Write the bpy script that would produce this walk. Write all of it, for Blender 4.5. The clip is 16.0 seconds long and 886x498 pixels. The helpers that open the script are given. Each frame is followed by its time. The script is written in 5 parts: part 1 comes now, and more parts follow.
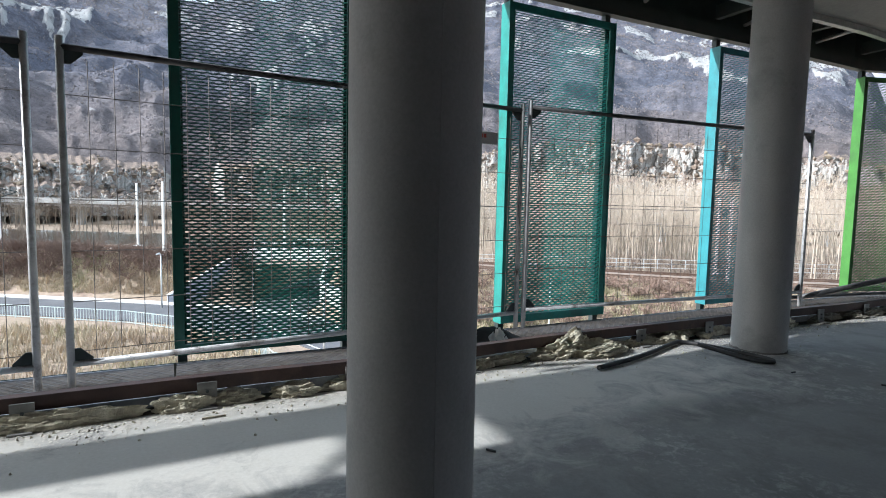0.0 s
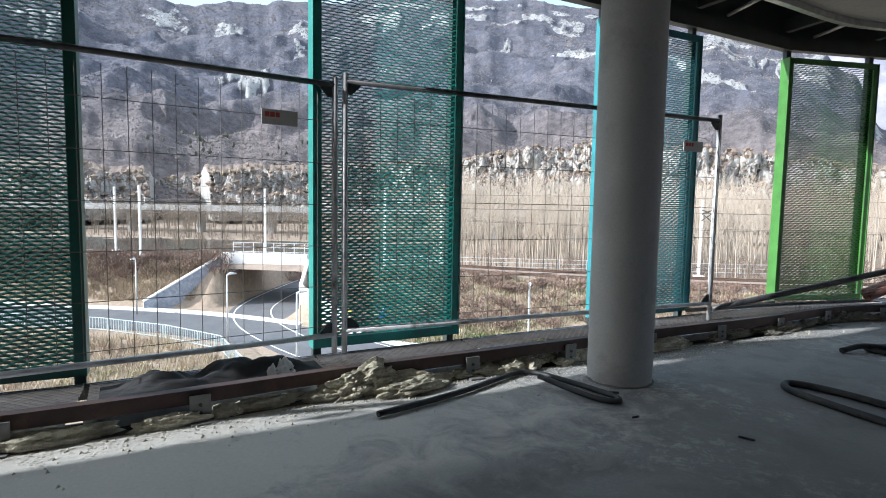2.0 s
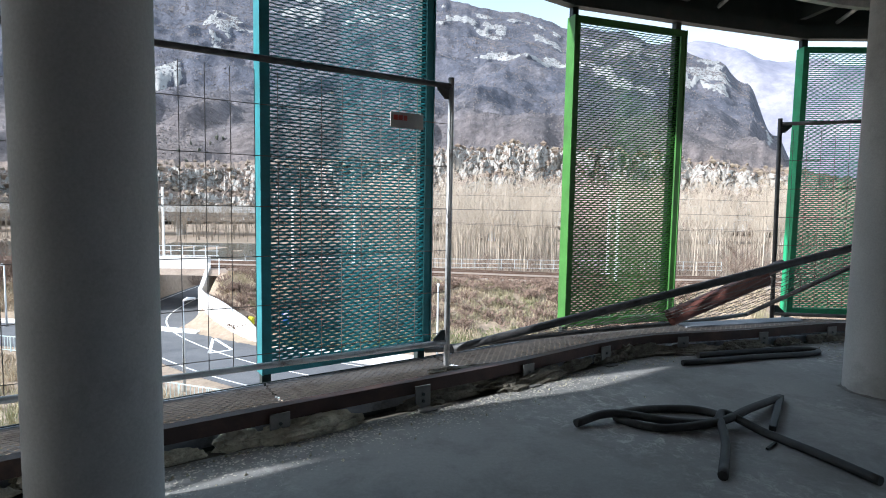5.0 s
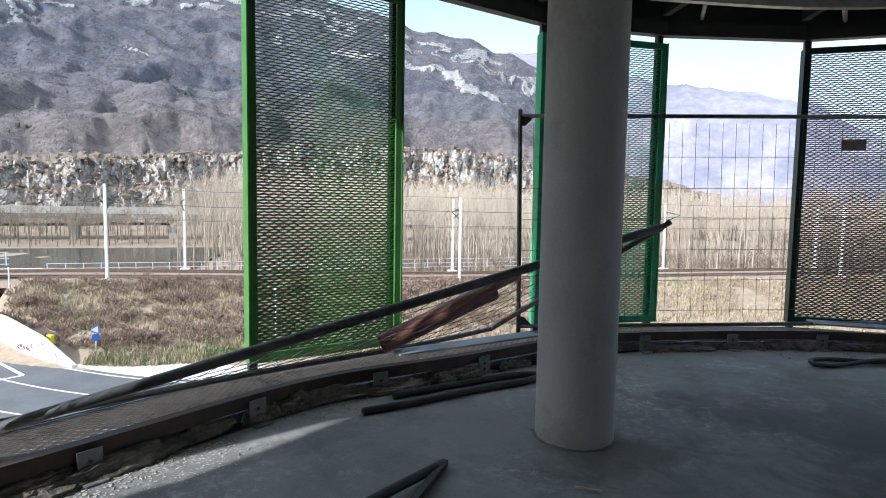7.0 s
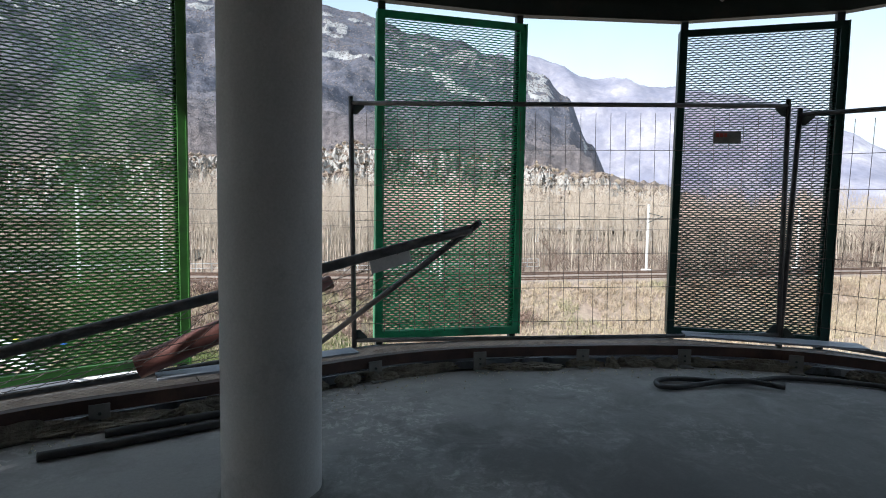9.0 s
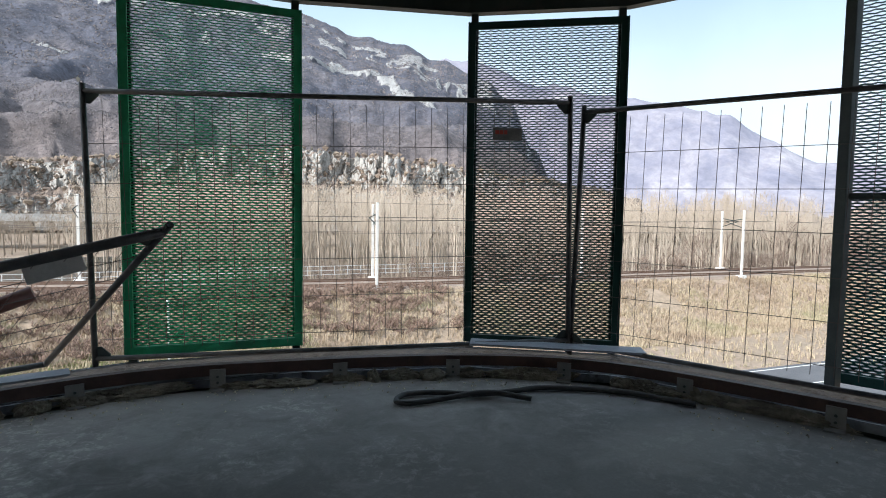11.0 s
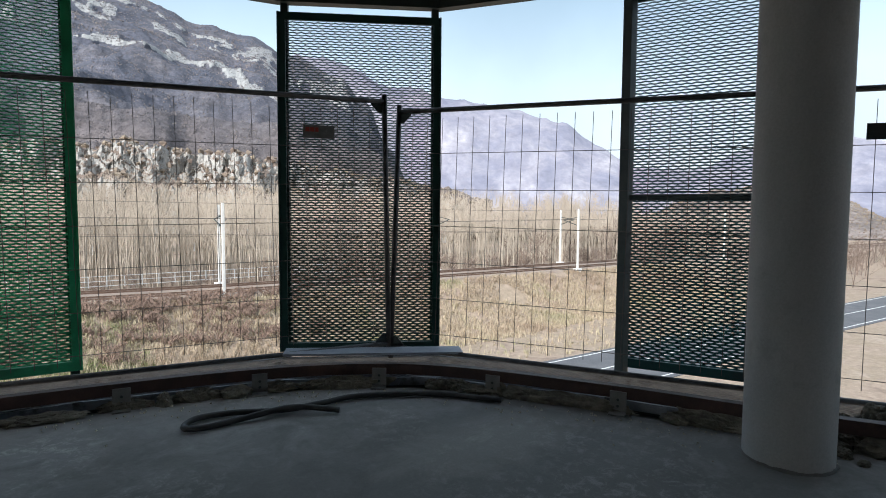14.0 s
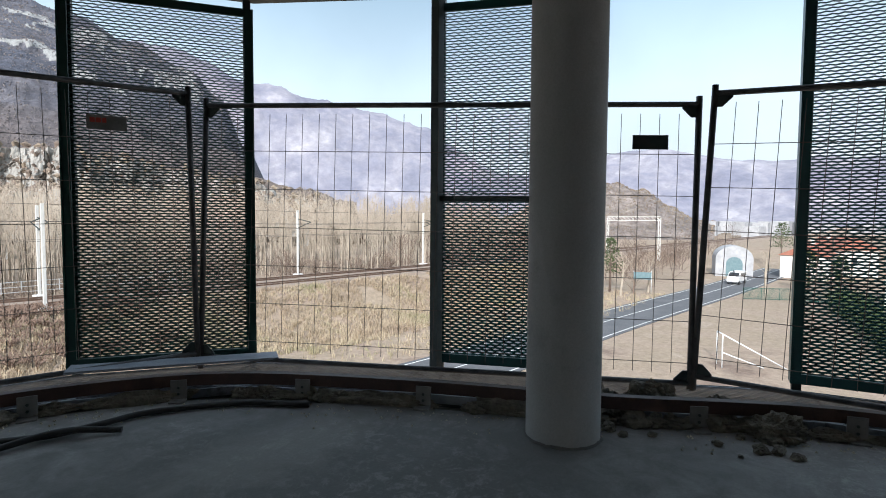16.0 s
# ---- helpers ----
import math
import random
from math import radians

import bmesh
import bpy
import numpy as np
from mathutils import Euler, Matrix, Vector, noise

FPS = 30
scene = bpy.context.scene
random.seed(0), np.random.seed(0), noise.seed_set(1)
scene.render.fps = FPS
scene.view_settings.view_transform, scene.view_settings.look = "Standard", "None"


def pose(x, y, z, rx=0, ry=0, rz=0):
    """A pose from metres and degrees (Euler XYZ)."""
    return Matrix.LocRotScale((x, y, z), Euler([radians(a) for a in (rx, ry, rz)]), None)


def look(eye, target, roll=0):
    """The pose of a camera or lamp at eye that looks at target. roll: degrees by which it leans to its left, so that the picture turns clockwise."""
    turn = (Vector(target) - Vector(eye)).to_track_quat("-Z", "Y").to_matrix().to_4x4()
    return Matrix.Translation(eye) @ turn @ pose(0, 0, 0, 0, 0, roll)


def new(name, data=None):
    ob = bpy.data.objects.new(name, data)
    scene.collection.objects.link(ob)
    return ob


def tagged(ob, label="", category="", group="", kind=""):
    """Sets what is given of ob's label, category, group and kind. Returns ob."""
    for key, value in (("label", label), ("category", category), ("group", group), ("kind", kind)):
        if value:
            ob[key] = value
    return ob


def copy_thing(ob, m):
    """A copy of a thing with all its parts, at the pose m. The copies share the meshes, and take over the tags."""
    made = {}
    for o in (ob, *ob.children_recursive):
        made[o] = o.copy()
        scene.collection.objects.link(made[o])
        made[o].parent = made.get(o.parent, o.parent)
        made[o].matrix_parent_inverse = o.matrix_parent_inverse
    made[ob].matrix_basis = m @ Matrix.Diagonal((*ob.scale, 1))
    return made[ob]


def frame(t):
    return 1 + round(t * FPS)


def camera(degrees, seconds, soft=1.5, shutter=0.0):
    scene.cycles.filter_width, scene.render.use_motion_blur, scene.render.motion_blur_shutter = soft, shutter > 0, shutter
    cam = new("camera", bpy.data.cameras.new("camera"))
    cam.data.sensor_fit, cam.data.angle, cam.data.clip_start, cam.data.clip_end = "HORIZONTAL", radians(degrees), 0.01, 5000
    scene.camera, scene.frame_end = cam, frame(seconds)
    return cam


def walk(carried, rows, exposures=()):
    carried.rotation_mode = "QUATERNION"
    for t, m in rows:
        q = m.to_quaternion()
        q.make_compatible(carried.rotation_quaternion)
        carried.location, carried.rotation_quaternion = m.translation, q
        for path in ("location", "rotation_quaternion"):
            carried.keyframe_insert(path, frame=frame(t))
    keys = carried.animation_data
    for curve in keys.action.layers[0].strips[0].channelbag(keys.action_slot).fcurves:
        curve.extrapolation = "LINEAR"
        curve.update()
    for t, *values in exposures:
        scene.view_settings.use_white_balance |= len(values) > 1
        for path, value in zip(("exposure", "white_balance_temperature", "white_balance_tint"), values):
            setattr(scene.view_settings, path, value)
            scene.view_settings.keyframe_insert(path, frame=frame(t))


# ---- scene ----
cam = camera(78.0, 16.0, soft=1.0)

PATH = [
    (0, (-0.672, -1.037, 1.143), (-0.854, 0.947, 0.971), 1.2),
    (0.5, (-0.372, -0.787, 1.126), (-0.542, 1.199, 0.961), 1.1),
    (1, (-0.012, -0.503, 1.109), (-0.171, 1.484, 0.952), 1.1),
    (1.5, (0.313, -0.259, 1.116), (0.158, 1.728, 0.958), 1.0),
    (2, (0.617, -0.009, 1.121), (0.466, 1.979, 0.961), 1.0),
    (2.5, (0.919, 0.238, 1.125), (0.769, 2.226, 0.964), 1.0),
    (3, (1.22, 0.497, 1.124), (1.07, 2.485, 0.964), 0.9),
    (5.5, (2.976, 2.002, 1.179), (3.219, 3.981, 1.022), 1.0),
    (6, (3.362, 2.245, 1.191), (3.748, 4.201, 1.034), 1.0),
    (6.5, (3.71, 2.443, 1.186), (4.228, 4.369, 1.035), 1.1),
    (7, (4.08, 2.568, 1.202), (4.706, 4.461, 1.05), 1.0),
    (7.5, (4.448, 2.656, 1.204), (5.117, 4.535, 1.055), 1.0),
    (8, (4.837, 2.703, 1.212), (5.481, 4.591, 1.062), 0.9),
    (10.5, (6.678, 2.535, 1.197), (7.447, 4.377, 1.067), 0.9),
    (11, (7.042, 2.473, 1.204), (7.877, 4.285, 1.076), 0.8),
    (11.5, (7.258, 2.426, 1.209), (8.146, 4.213, 1.082), 0.8),
    (12, (7.38, 2.404, 1.212), (8.329, 4.16, 1.087), 0.6),
    (12.5, (7.42, 2.412, 1.21), (8.449, 4.122, 1.086), 0.6),
    (13, (7.434, 2.433, 1.213), (8.548, 4.09, 1.09), 0.6),
    (13.5, (7.428, 2.438, 1.216), (8.628, 4.033, 1.093), 0.5),
    (14, (7.412, 2.429, 1.217), (8.681, 3.97, 1.095), 0.4),
    (14.5, (7.4, 2.41, 1.217), (8.745, 3.885, 1.096), 0.4),
    (15, (7.432, 2.365, 1.211), (8.854, 3.767, 1.092), 0.4),
    (15.5, (7.517, 2.295, 1.213), (9.021, 3.608, 1.096), 0.4),
    (16, (7.68, 2.164, 1.203), (9.285, 3.352, 1.094), 0.4),
]
walk(cam, [(t, look(eye, target, roll)) for t, eye, target, roll in PATH], [(0.0, 0.60, 5650, 9), (5.5, 0.55, 5650, 9), (8.0, 0.36, 5700, 9), (10.5, 0.28, 5850, 9), (16.0, 0.08, 5850, 9)])

# ---- light ----
world = bpy.data.worlds.new("sky")
scene.world = world
world.use_nodes = True
wn = world.node_tree.nodes
sky = wn.new("ShaderNodeTexSky")
sky.sky_type = "NISHITA"
sky.sun_disc = False
SUN_ELEV, SUN_FROM = 26.0, (-0.940, -0.342)
sky.sun_elevation = radians(SUN_ELEV)
sky.sun_rotation = math.atan2(SUN_FROM[0], SUN_FROM[1])
sky.air_density, sky.dust_density = 1.0, 6.0
wn["Background"].inputs[1].default_value = 0.135
veil = wn.new("ShaderNodeMix")          # thin high cloud, thicker and whiter towards the horizon
veil.data_type = "RGBA"
sky_dir = wn.new("ShaderNodeTexCoord")
sky_up = wn.new("ShaderNodeSeparateXYZ")
haze = wn.new("ShaderNodeValToRGB")
for e, (p, c) in zip([haze.color_ramp.elements[0], haze.color_ramp.elements[1], haze.color_ramp.elements.new(0.22), haze.color_ramp.elements.new(0.42)],
                     ((0.0, (1.0, 1.0, 1.0, 1)), (1.0, (0.22, 0.36, 0.58, 1)), (0.22, (0.86, 0.98, 1.0, 1)), (0.42, (0.42, 0.58, 0.68, 1)))):
    e.position, e.color = p, c
cirrus = wn.new("ShaderNodeTexNoise")
cirrus.inputs["Scale"].default_value, cirrus.inputs["Detail"].default_value = 2.2, 6
cirrus_amount = wn.new("ShaderNodeMapRange")
cirrus_amount.inputs[1].default_value, cirrus_amount.inputs[2].default_value = 0.35, 0.7
cirrus_amount.inputs[3].default_value, cirrus_amount.inputs[4].default_value = 8.2, 10.2
tint = wn.new("ShaderNodeVectorMath")
tint.operation = "SCALE"
for a, b in ((sky_dir.outputs["Generated"], sky_up.inputs[0]), (sky_up.outputs[2], haze.inputs[0]), (sky_dir.outputs["Generated"], cirrus.inputs[0]),
             (cirrus.outputs[0], cirrus_amount.inputs[0]), (haze.outputs[0], tint.inputs[0]), (cirrus_amount.outputs[0], tint.inputs["Scale"]),
             (tint.outputs[0], veil.inputs[7])):
    world.node_tree.links.new(a, b)
veil.inputs[0].default_value = 0.72
world.node_tree.links.new(sky.outputs[0], veil.inputs[6])
world.node_tree.links.new(veil.outputs[2], wn["Background"].inputs[0])
sun = new("sun", bpy.data.lights.new("sun", "SUN"))
sun.data.energy, sun.data.angle, sun.data.color = 5.0, radians(0.5), (1.0, 0.945, 0.86)
ce = math.cos(radians(SUN_ELEV))
sun.matrix_world = look((SUN_FROM[0] * ce * 50, SUN_FROM[1] * ce * 50, 50 * math.sin(radians(SUN_ELEV))), (0, 0, 0))


# ---- materials ----
def ramp(nt, fac, stops):
    r = nt.nodes.new("ShaderNodeValToRGB")
    while len(r.color_ramp.elements) < len(stops):
        r.color_ramp.elements.new(0.5)
    for e, (p, c) in zip(r.color_ramp.elements, stops):
        e.position, e.color = p, (*c, 1)
    nt.links.new(fac, r.inputs[0])
    return r.outputs[0]


def noise_tex(nt, scale, detail=6, rough=0.6, coord="Object", stretch=(1, 1, 1), distort=0.0):
    tc = nt.nodes.new("ShaderNodeTexCoord")
    mp = nt.nodes.new("ShaderNodeMapping")
    mp.inputs["Scale"].default_value = stretch
    nt.links.new(tc.outputs[coord], mp.inputs[0])
    n = nt.nodes.new("ShaderNodeTexNoise")
    n.inputs["Scale"].default_value, n.inputs["Detail"].default_value = scale, detail
    n.inputs["Roughness"].default_value, n.inputs["Distortion"].default_value = rough, distort
    nt.links.new(mp.outputs[0], n.inputs[0])
    return n.outputs[0]


def mixc(nt, fac, a, b, mode="MIX"):
    m = nt.nodes.new("ShaderNodeMix")
    m.data_type, m.blend_type = "RGBA", mode
    for sock, v in ((m.inputs[0], fac), (m.inputs[6], a), (m.inputs[7], b)):
        if isinstance(v, (int, float)):
            sock.default_value = v
        elif isinstance(v, tuple):
            sock.default_value = (*v, 1)
        else:
            nt.links.new(v, sock)
    return m.outputs[2]


def math_node(nt, op, a, b=0.0, c=0.0):
    m = nt.nodes.new("ShaderNodeMath")
    m.operation = op
    for k, v in enumerate((a, b, c)):
        if isinstance(v, (int, float)):
            m.inputs[k].default_value = v
        else:
            nt.links.new(v, m.inputs[k])
    return m.outputs[0]


def shader(name, rough=0.7, metal=0.0):
    mat = bpy.data.materials.new(name)
    mat.use_nodes = True
    b = mat.node_tree.nodes["Principled BSDF"]
    b.inputs["Roughness"].default_value, b.inputs["Metallic"].default_value = rough, metal
    return mat, mat.node_tree, b


def bump(nt, b, height, strength=0.3, dist=0.01):
    n = nt.nodes.new("ShaderNodeBump")
    n.inputs["Strength"].default_value, n.inputs["Distance"].default_value = strength, dist
    nt.links.new(height, n.inputs["Height"])
    nt.links.new(n.outputs[0], b.inputs["Normal"])


def two_tone(name, a, b2, scale=4, rough=0.7, metal=0.0, fine=60, bumped=0.2, dist=0.004, lo=0.35, hi=0.65, stretch=(1, 1, 1), dirt=None, coord="Object"):
    """Two colours mingled at one scale, with a finer grain over them, and patches of dirt where given."""
    mat, nt, b = shader(name, rough, metal)
    col = ramp(nt, noise_tex(nt, scale, stretch=stretch, coord=coord), [(lo, a), (hi, b2)])
    grain = noise_tex(nt, fine, 4, 0.7, coord=coord)
    col = mixc(nt, 0.35, col, ramp(nt, grain, [(0.3, (0.45, 0.45, 0.45)), (0.7, (0.75, 0.75, 0.75))]), "OVERLAY")
    if dirt:
        spots = ramp(nt, noise_tex(nt, scale * 0.37, 9, 0.75, coord=coord), [(0.52, (0, 0, 0)), (0.66, (1, 1, 1))])
        col = mixc(nt, spots, col, dirt)
    nt.links.new(col, b.inputs["Base Color"])
    bump(nt, b, grain, bumped, dist)
    return mat


M = {}
M["column"] = two_tone("painted_concrete", (0.36, 0.365, 0.36), (0.43, 0.435, 0.43), 3, 0.7, fine=90, bumped=0.12, dirt=(0.29, 0.29, 0.285), stretch=(1, 1, 0.4))
M["ceiling"] = two_tone("ceiling_concrete", (0.29, 0.287, 0.28), (0.36, 0.352, 0.34), 1.1, 0.85, fine=30, bumped=0.15)
M["wall"] = two_tone("bare_concrete", (0.12, 0.12, 0.117), (0.17, 0.167, 0.16), 0.8, 0.85, fine=25)
# One mortar in two copies: pale for the sunlit edge, darker where shade falls.
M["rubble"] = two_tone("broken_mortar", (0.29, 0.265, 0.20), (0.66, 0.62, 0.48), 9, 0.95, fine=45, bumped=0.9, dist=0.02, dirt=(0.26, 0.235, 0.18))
M["rubble_shaded"] = two_tone("shaded_mortar", (0.09, 0.083, 0.068), (0.25, 0.23, 0.185), 9, 0.95, fine=45, bumped=0.9, dist=0.02, dirt=(0.10, 0.09, 0.07))
M["dirt"] = two_tone("dark_gritty_ledge", (0.07, 0.064, 0.055), (0.15, 0.135, 0.11), 7, 0.95, fine=50, bumped=0.8, dist=0.015)
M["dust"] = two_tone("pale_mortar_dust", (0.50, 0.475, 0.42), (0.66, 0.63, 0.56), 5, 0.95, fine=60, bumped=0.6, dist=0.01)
M["rust"] = two_tone("red_primer_rust", (0.034, 0.019, 0.017), (0.060, 0.031, 0.026), 6, 0.6, fine=70, dirt=(0.09, 0.05, 0.035))
M["dark_steel"] = two_tone("dark_green_steel", (0.022, 0.034, 0.034), (0.036, 0.05, 0.048), 5, 0.5, fine=80, dirt=(0.06, 0.06, 0.055))
M["galv"] = two_tone("galvanised_steel", (0.36, 0.37, 0.37), (0.50, 0.51, 0.51), 14, 0.45, 0.75, fine=120, bumped=0.08)
# Same tube metal twice: brightened for sunlit uprights, near-black for backlit tubes.
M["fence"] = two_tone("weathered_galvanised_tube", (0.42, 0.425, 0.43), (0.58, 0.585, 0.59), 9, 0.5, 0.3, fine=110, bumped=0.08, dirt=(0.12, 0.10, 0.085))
M["fence_backlit"] = two_tone("backlit_tube", (0.06, 0.06, 0.062), (0.11, 0.11, 0.112), 9, 0.55, 0.4, fine=110, bumped=0.08)
M["wire"] = two_tone("dull_wire", (0.10, 0.09, 0.085), (0.17, 0.15, 0.14), 9, 0.55, 0.5, fine=110, bumped=0.0)
M["grate"] = two_tone("galvanised_grating", (0.20, 0.225, 0.26), (0.30, 0.325, 0.36), 7, 0.5, 0.4, fine=90, bumped=0.1, dirt=(0.08, 0.08, 0.085))
M["plate_grey"] = two_tone("grey_plate", (0.15, 0.15, 0.145), (0.23, 0.23, 0.22), 9, 0.6, 0.2, fine=80)
M["hose"] = two_tone("black_rubber", (0.012, 0.012, 0.013), (0.026, 0.026, 0.027), 8, 0.6, fine=90, dirt=(0.055, 0.055, 0.052))
M["pipe_red"] = two_tone("brown_red_pipe", (0.13, 0.05, 0.042), (0.18, 0.075, 0.06), 6, 0.5, fine=70)
M["label_white"] = two_tone("label_grey_white", (0.42, 0.41, 0.40), (0.52, 0.51, 0.49), 6, 0.5, fine=70, bumped=0.05)
M["label_red"] = two_tone("label_red_print", (0.40, 0.05, 0.04), (0.48, 0.08, 0.06), 6, 0.5, fine=70, bumped=0.0)
M["sack"] = two_tone("crumpled_dark_sheet", (0.010, 0.010, 0.011), (0.02, 0.02, 0.021), 5, 0.75, fine=40, bumped=0.4)
M["sheet_pale"] = two_tone("pale_plastic_sheet", (0.5, 0.5, 0.48), (0.65, 0.65, 0.63), 5, 0.5, fine=40)


def painted(name, c):
    d = tuple(v * 0.72 for v in c)
    return two_tone(name, d, c, 5, 0.42, fine=90, bumped=0.08, dirt=tuple(v * 0.5 + 0.02 for v in c))


PAINT = {
    "dark_green": painted("dark_green_paint", (0.012, 0.10, 0.075)),
    "teal": painted("teal_paint", (0.035, 0.27, 0.235)),
    "blue_teal": painted("blue_teal_paint", (0.04, 0.25, 0.285)),
    "green": painted("bright_green_paint", (0.075, 0.23, 0.05)),
    "mid_green": painted("mid_green_paint", (0.05, 0.42, 0.19)),
    "bottle": painted("bottle_green_paint", (0.010, 0.055, 0.045)),
    "deep_teal": painted("deep_teal_paint", (0.010, 0.085, 0.085)),
}


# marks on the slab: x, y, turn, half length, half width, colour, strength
STAIN_AND_SHADE, DUST_AND_SUN = (0.12, 0.118, 0.115), (0.60, 0.58, 0.53)
# First strip: dust, also painted pale for sunlight. Last broad patch: painted shade. Rest: stains.
FLOOR_MARKS = [(-1.3, 1.75, 31, 3.6, 0.85, DUST_AND_SUN, 0.8), (6.95, 4.75, -52, 1.1, 0.28, STAIN_AND_SHADE, 0.6), (6.6, 3.95, -70, 0.5, 0.25, STAIN_AND_SHADE, 0.6), (7.15, 4.5, 40, 0.7, 0.3, STAIN_AND_SHADE, 0.5),
               (8.2, 3.75, 20, 0.5, 0.25, STAIN_AND_SHADE, 0.5), (5.75, 4.75, 10, 0.7, 0.18, STAIN_AND_SHADE, 0.5), (0.6, 2.1, 25, 0.9, 0.22, STAIN_AND_SHADE, 0.4), (9.4, 4.5, 0, 0.7, 0.35, DUST_AND_SUN, 0.35), (10.2, 4.7, -60, 1.4, 0.3, STAIN_AND_SHADE, 0.5), (3.6, 5.1, 20, 1.6, 0.16, STAIN_AND_SHADE, 0.4), (8.8, 4.0, -15, 3.4, 2.0, STAIN_AND_SHADE, 0.5)]


def floor_material():
    mat, nt, b = shader("dusty_concrete_floor", 0.88)
    big = noise_tex(nt, 0.55, 5, 0.6, distort=0.6)
    mid = noise_tex(nt, 2.6, 8, 0.7, distort=0.3)
    fine = noise_tex(nt, 55, 4, 0.75)
    col = ramp(nt, big, [(0.3, (0.225, 0.225, 0.225)), (0.7, (0.335, 0.33, 0.32))])
    stain = ramp(nt, mid, [(0.47, (0, 0, 0)), (0.62, (1, 1, 1))])
    col = mixc(nt, math_node(nt, "MULTIPLY", stain, 0.75), col, (0.205, 0.20, 0.195))
    pale = ramp(nt, noise_tex(nt, 13, 9, 0.8, distort=0.5), [(0.50, (0, 0, 0)), (0.60, (1, 1, 1))])
    pale = math_node(nt, "MULTIPLY", pale, ramp(nt, noise_tex(nt, 0.9, 4, 0.6), [(0.46, (0, 0, 0)), (0.64, (1, 1, 1))]))
    col = mixc(nt, math_node(nt, "MULTIPLY", pale, 0.8), col, (0.54, 0.53, 0.51))
    patchy = noise_tex(nt, 3.4, 7, 0.7, distort=0.8)
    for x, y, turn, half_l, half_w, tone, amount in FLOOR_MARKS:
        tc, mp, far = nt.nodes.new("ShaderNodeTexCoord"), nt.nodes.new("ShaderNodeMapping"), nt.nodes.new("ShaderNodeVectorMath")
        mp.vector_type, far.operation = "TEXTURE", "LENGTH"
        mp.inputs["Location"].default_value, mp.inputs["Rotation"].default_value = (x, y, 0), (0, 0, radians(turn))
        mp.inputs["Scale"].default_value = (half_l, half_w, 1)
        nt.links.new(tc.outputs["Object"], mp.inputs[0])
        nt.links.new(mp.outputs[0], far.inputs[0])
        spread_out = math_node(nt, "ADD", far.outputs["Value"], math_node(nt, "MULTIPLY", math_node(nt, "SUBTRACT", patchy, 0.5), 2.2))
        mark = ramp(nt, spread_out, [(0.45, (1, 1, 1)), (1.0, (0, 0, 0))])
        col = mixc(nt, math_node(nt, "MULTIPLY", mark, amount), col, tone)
    col = mixc(nt, 0.4, col, ramp(nt, fine, [(0.3, (0.42, 0.42, 0.42)), (0.7, (0.62, 0.62, 0.62))]), "OVERLAY")
    nt.links.new(col, b.inputs["Base Color"])
    bump(nt, b, mixc(nt, 0.5, mid, fine), 0.35, 0.006)
    return mat


M["floor"] = floor_material()


# ---- mesh helpers ----
def box(bm, size, m=Matrix(), bevel=0.0):
    """A block of that size about the pose m, its edges bevelled."""
    r = bmesh.ops.create_cube(bm, size=1, matrix=m @ Matrix.Diagonal((*size, 1)))
    if bevel:
        edges = {e for v in r["verts"] for e in v.link_edges}
        bmesh.ops.bevel(bm, geom=list(edges), offset=bevel, segments=2, affect="EDGES", profile=0.6)


def beam(bm, p, q, w, h, bevel=0.0, up=(0, 0, 1)):
    """A bar from p to q, w wide across and h high."""
    p, q = Vector(p), Vector(q)
    d = (q - p).normalized()
    side = d.cross(Vector(up)).normalized()
    top = side.cross(d)
    m = Matrix((side, d, top)).transposed().to_4x4()
    m.translation = (p + q) / 2
    box(bm, (w, (q - p).length, h), m, bevel)


def tube(bm, points, r, seg=10, closed_ends=True):
    """A round tube along the points."""
    pts = [Vector(p) for p in points]
    rings, n_prev = [], None
    for k, p in enumerate(pts):
        d = (pts[min(k + 1, len(pts) - 1)] - pts[max(k - 1, 0)]).normalized()
        if n_prev is None:
            ref = Vector((0, 0, 1)) if abs(d.z) < 0.9 else Vector((1, 0, 0))
            n = d.cross(ref).normalized()
        else:
            n = (n_prev - d * n_prev.dot(d)).normalized()
        n_prev = n
        b2 = d.cross(n)
        rr = r[k] if isinstance(r, (list, tuple)) else r
        rings.append([bm.verts.new(p + (n * math.cos(a) + b2 * math.sin(a)) * rr) for a in (2 * math.pi * j / seg for j in range(seg))])
    for a, b2 in zip(rings, rings[1:]):
        for j in range(seg):
            f = bm.faces.new((a[j], a[(j + 1) % seg], b2[(j + 1) % seg], b2[j]))
            f.smooth = True
    if closed_ends:
        bm.faces.new(rings[0][::-1])
        bm.faces.new(rings[-1])


def spline(points, steps=8):
    """Points of a smooth line through the given ones."""
    p = [Vector(v) for v in points]
    p = [2 * p[0] - p[1]] + p + [2 * p[-1] - p[-2]]
    out = []
    for a, b2, c, d in zip(p, p[1:], p[2:], p[3:]):
        for k in range(steps):
            t = k / steps
            out.append(0.5 * (2 * b2 + (c - a) * t + (2 * a - 5 * b2 + 4 * c - d) * t * t + (3 * b2 - a - 3 * c + d) * t ** 3))
    out.append(p[-2])
    return out


def finish(name, bm, material):
    me = bpy.data.meshes.new(name)
    bmesh.ops.recalc_face_normals(bm, faces=bm.faces)
    bm.to_mesh(me)
    bm.free()
    me.materials.append(material)
    return me


def part(name, bm, material, parent, label="", at=None):
    """Links a bmesh as one mesh object under a thing or a part."""
    ob = new(name, finish(name, bm, material))
    ob.parent = parent
    if at is not None:
        ob.matrix_basis = at
    return tagged(ob, label)


def thing(name, bm, material, label="", category="", group="", kind="", at=None):
    ob = new(name, finish(name, bm, material))
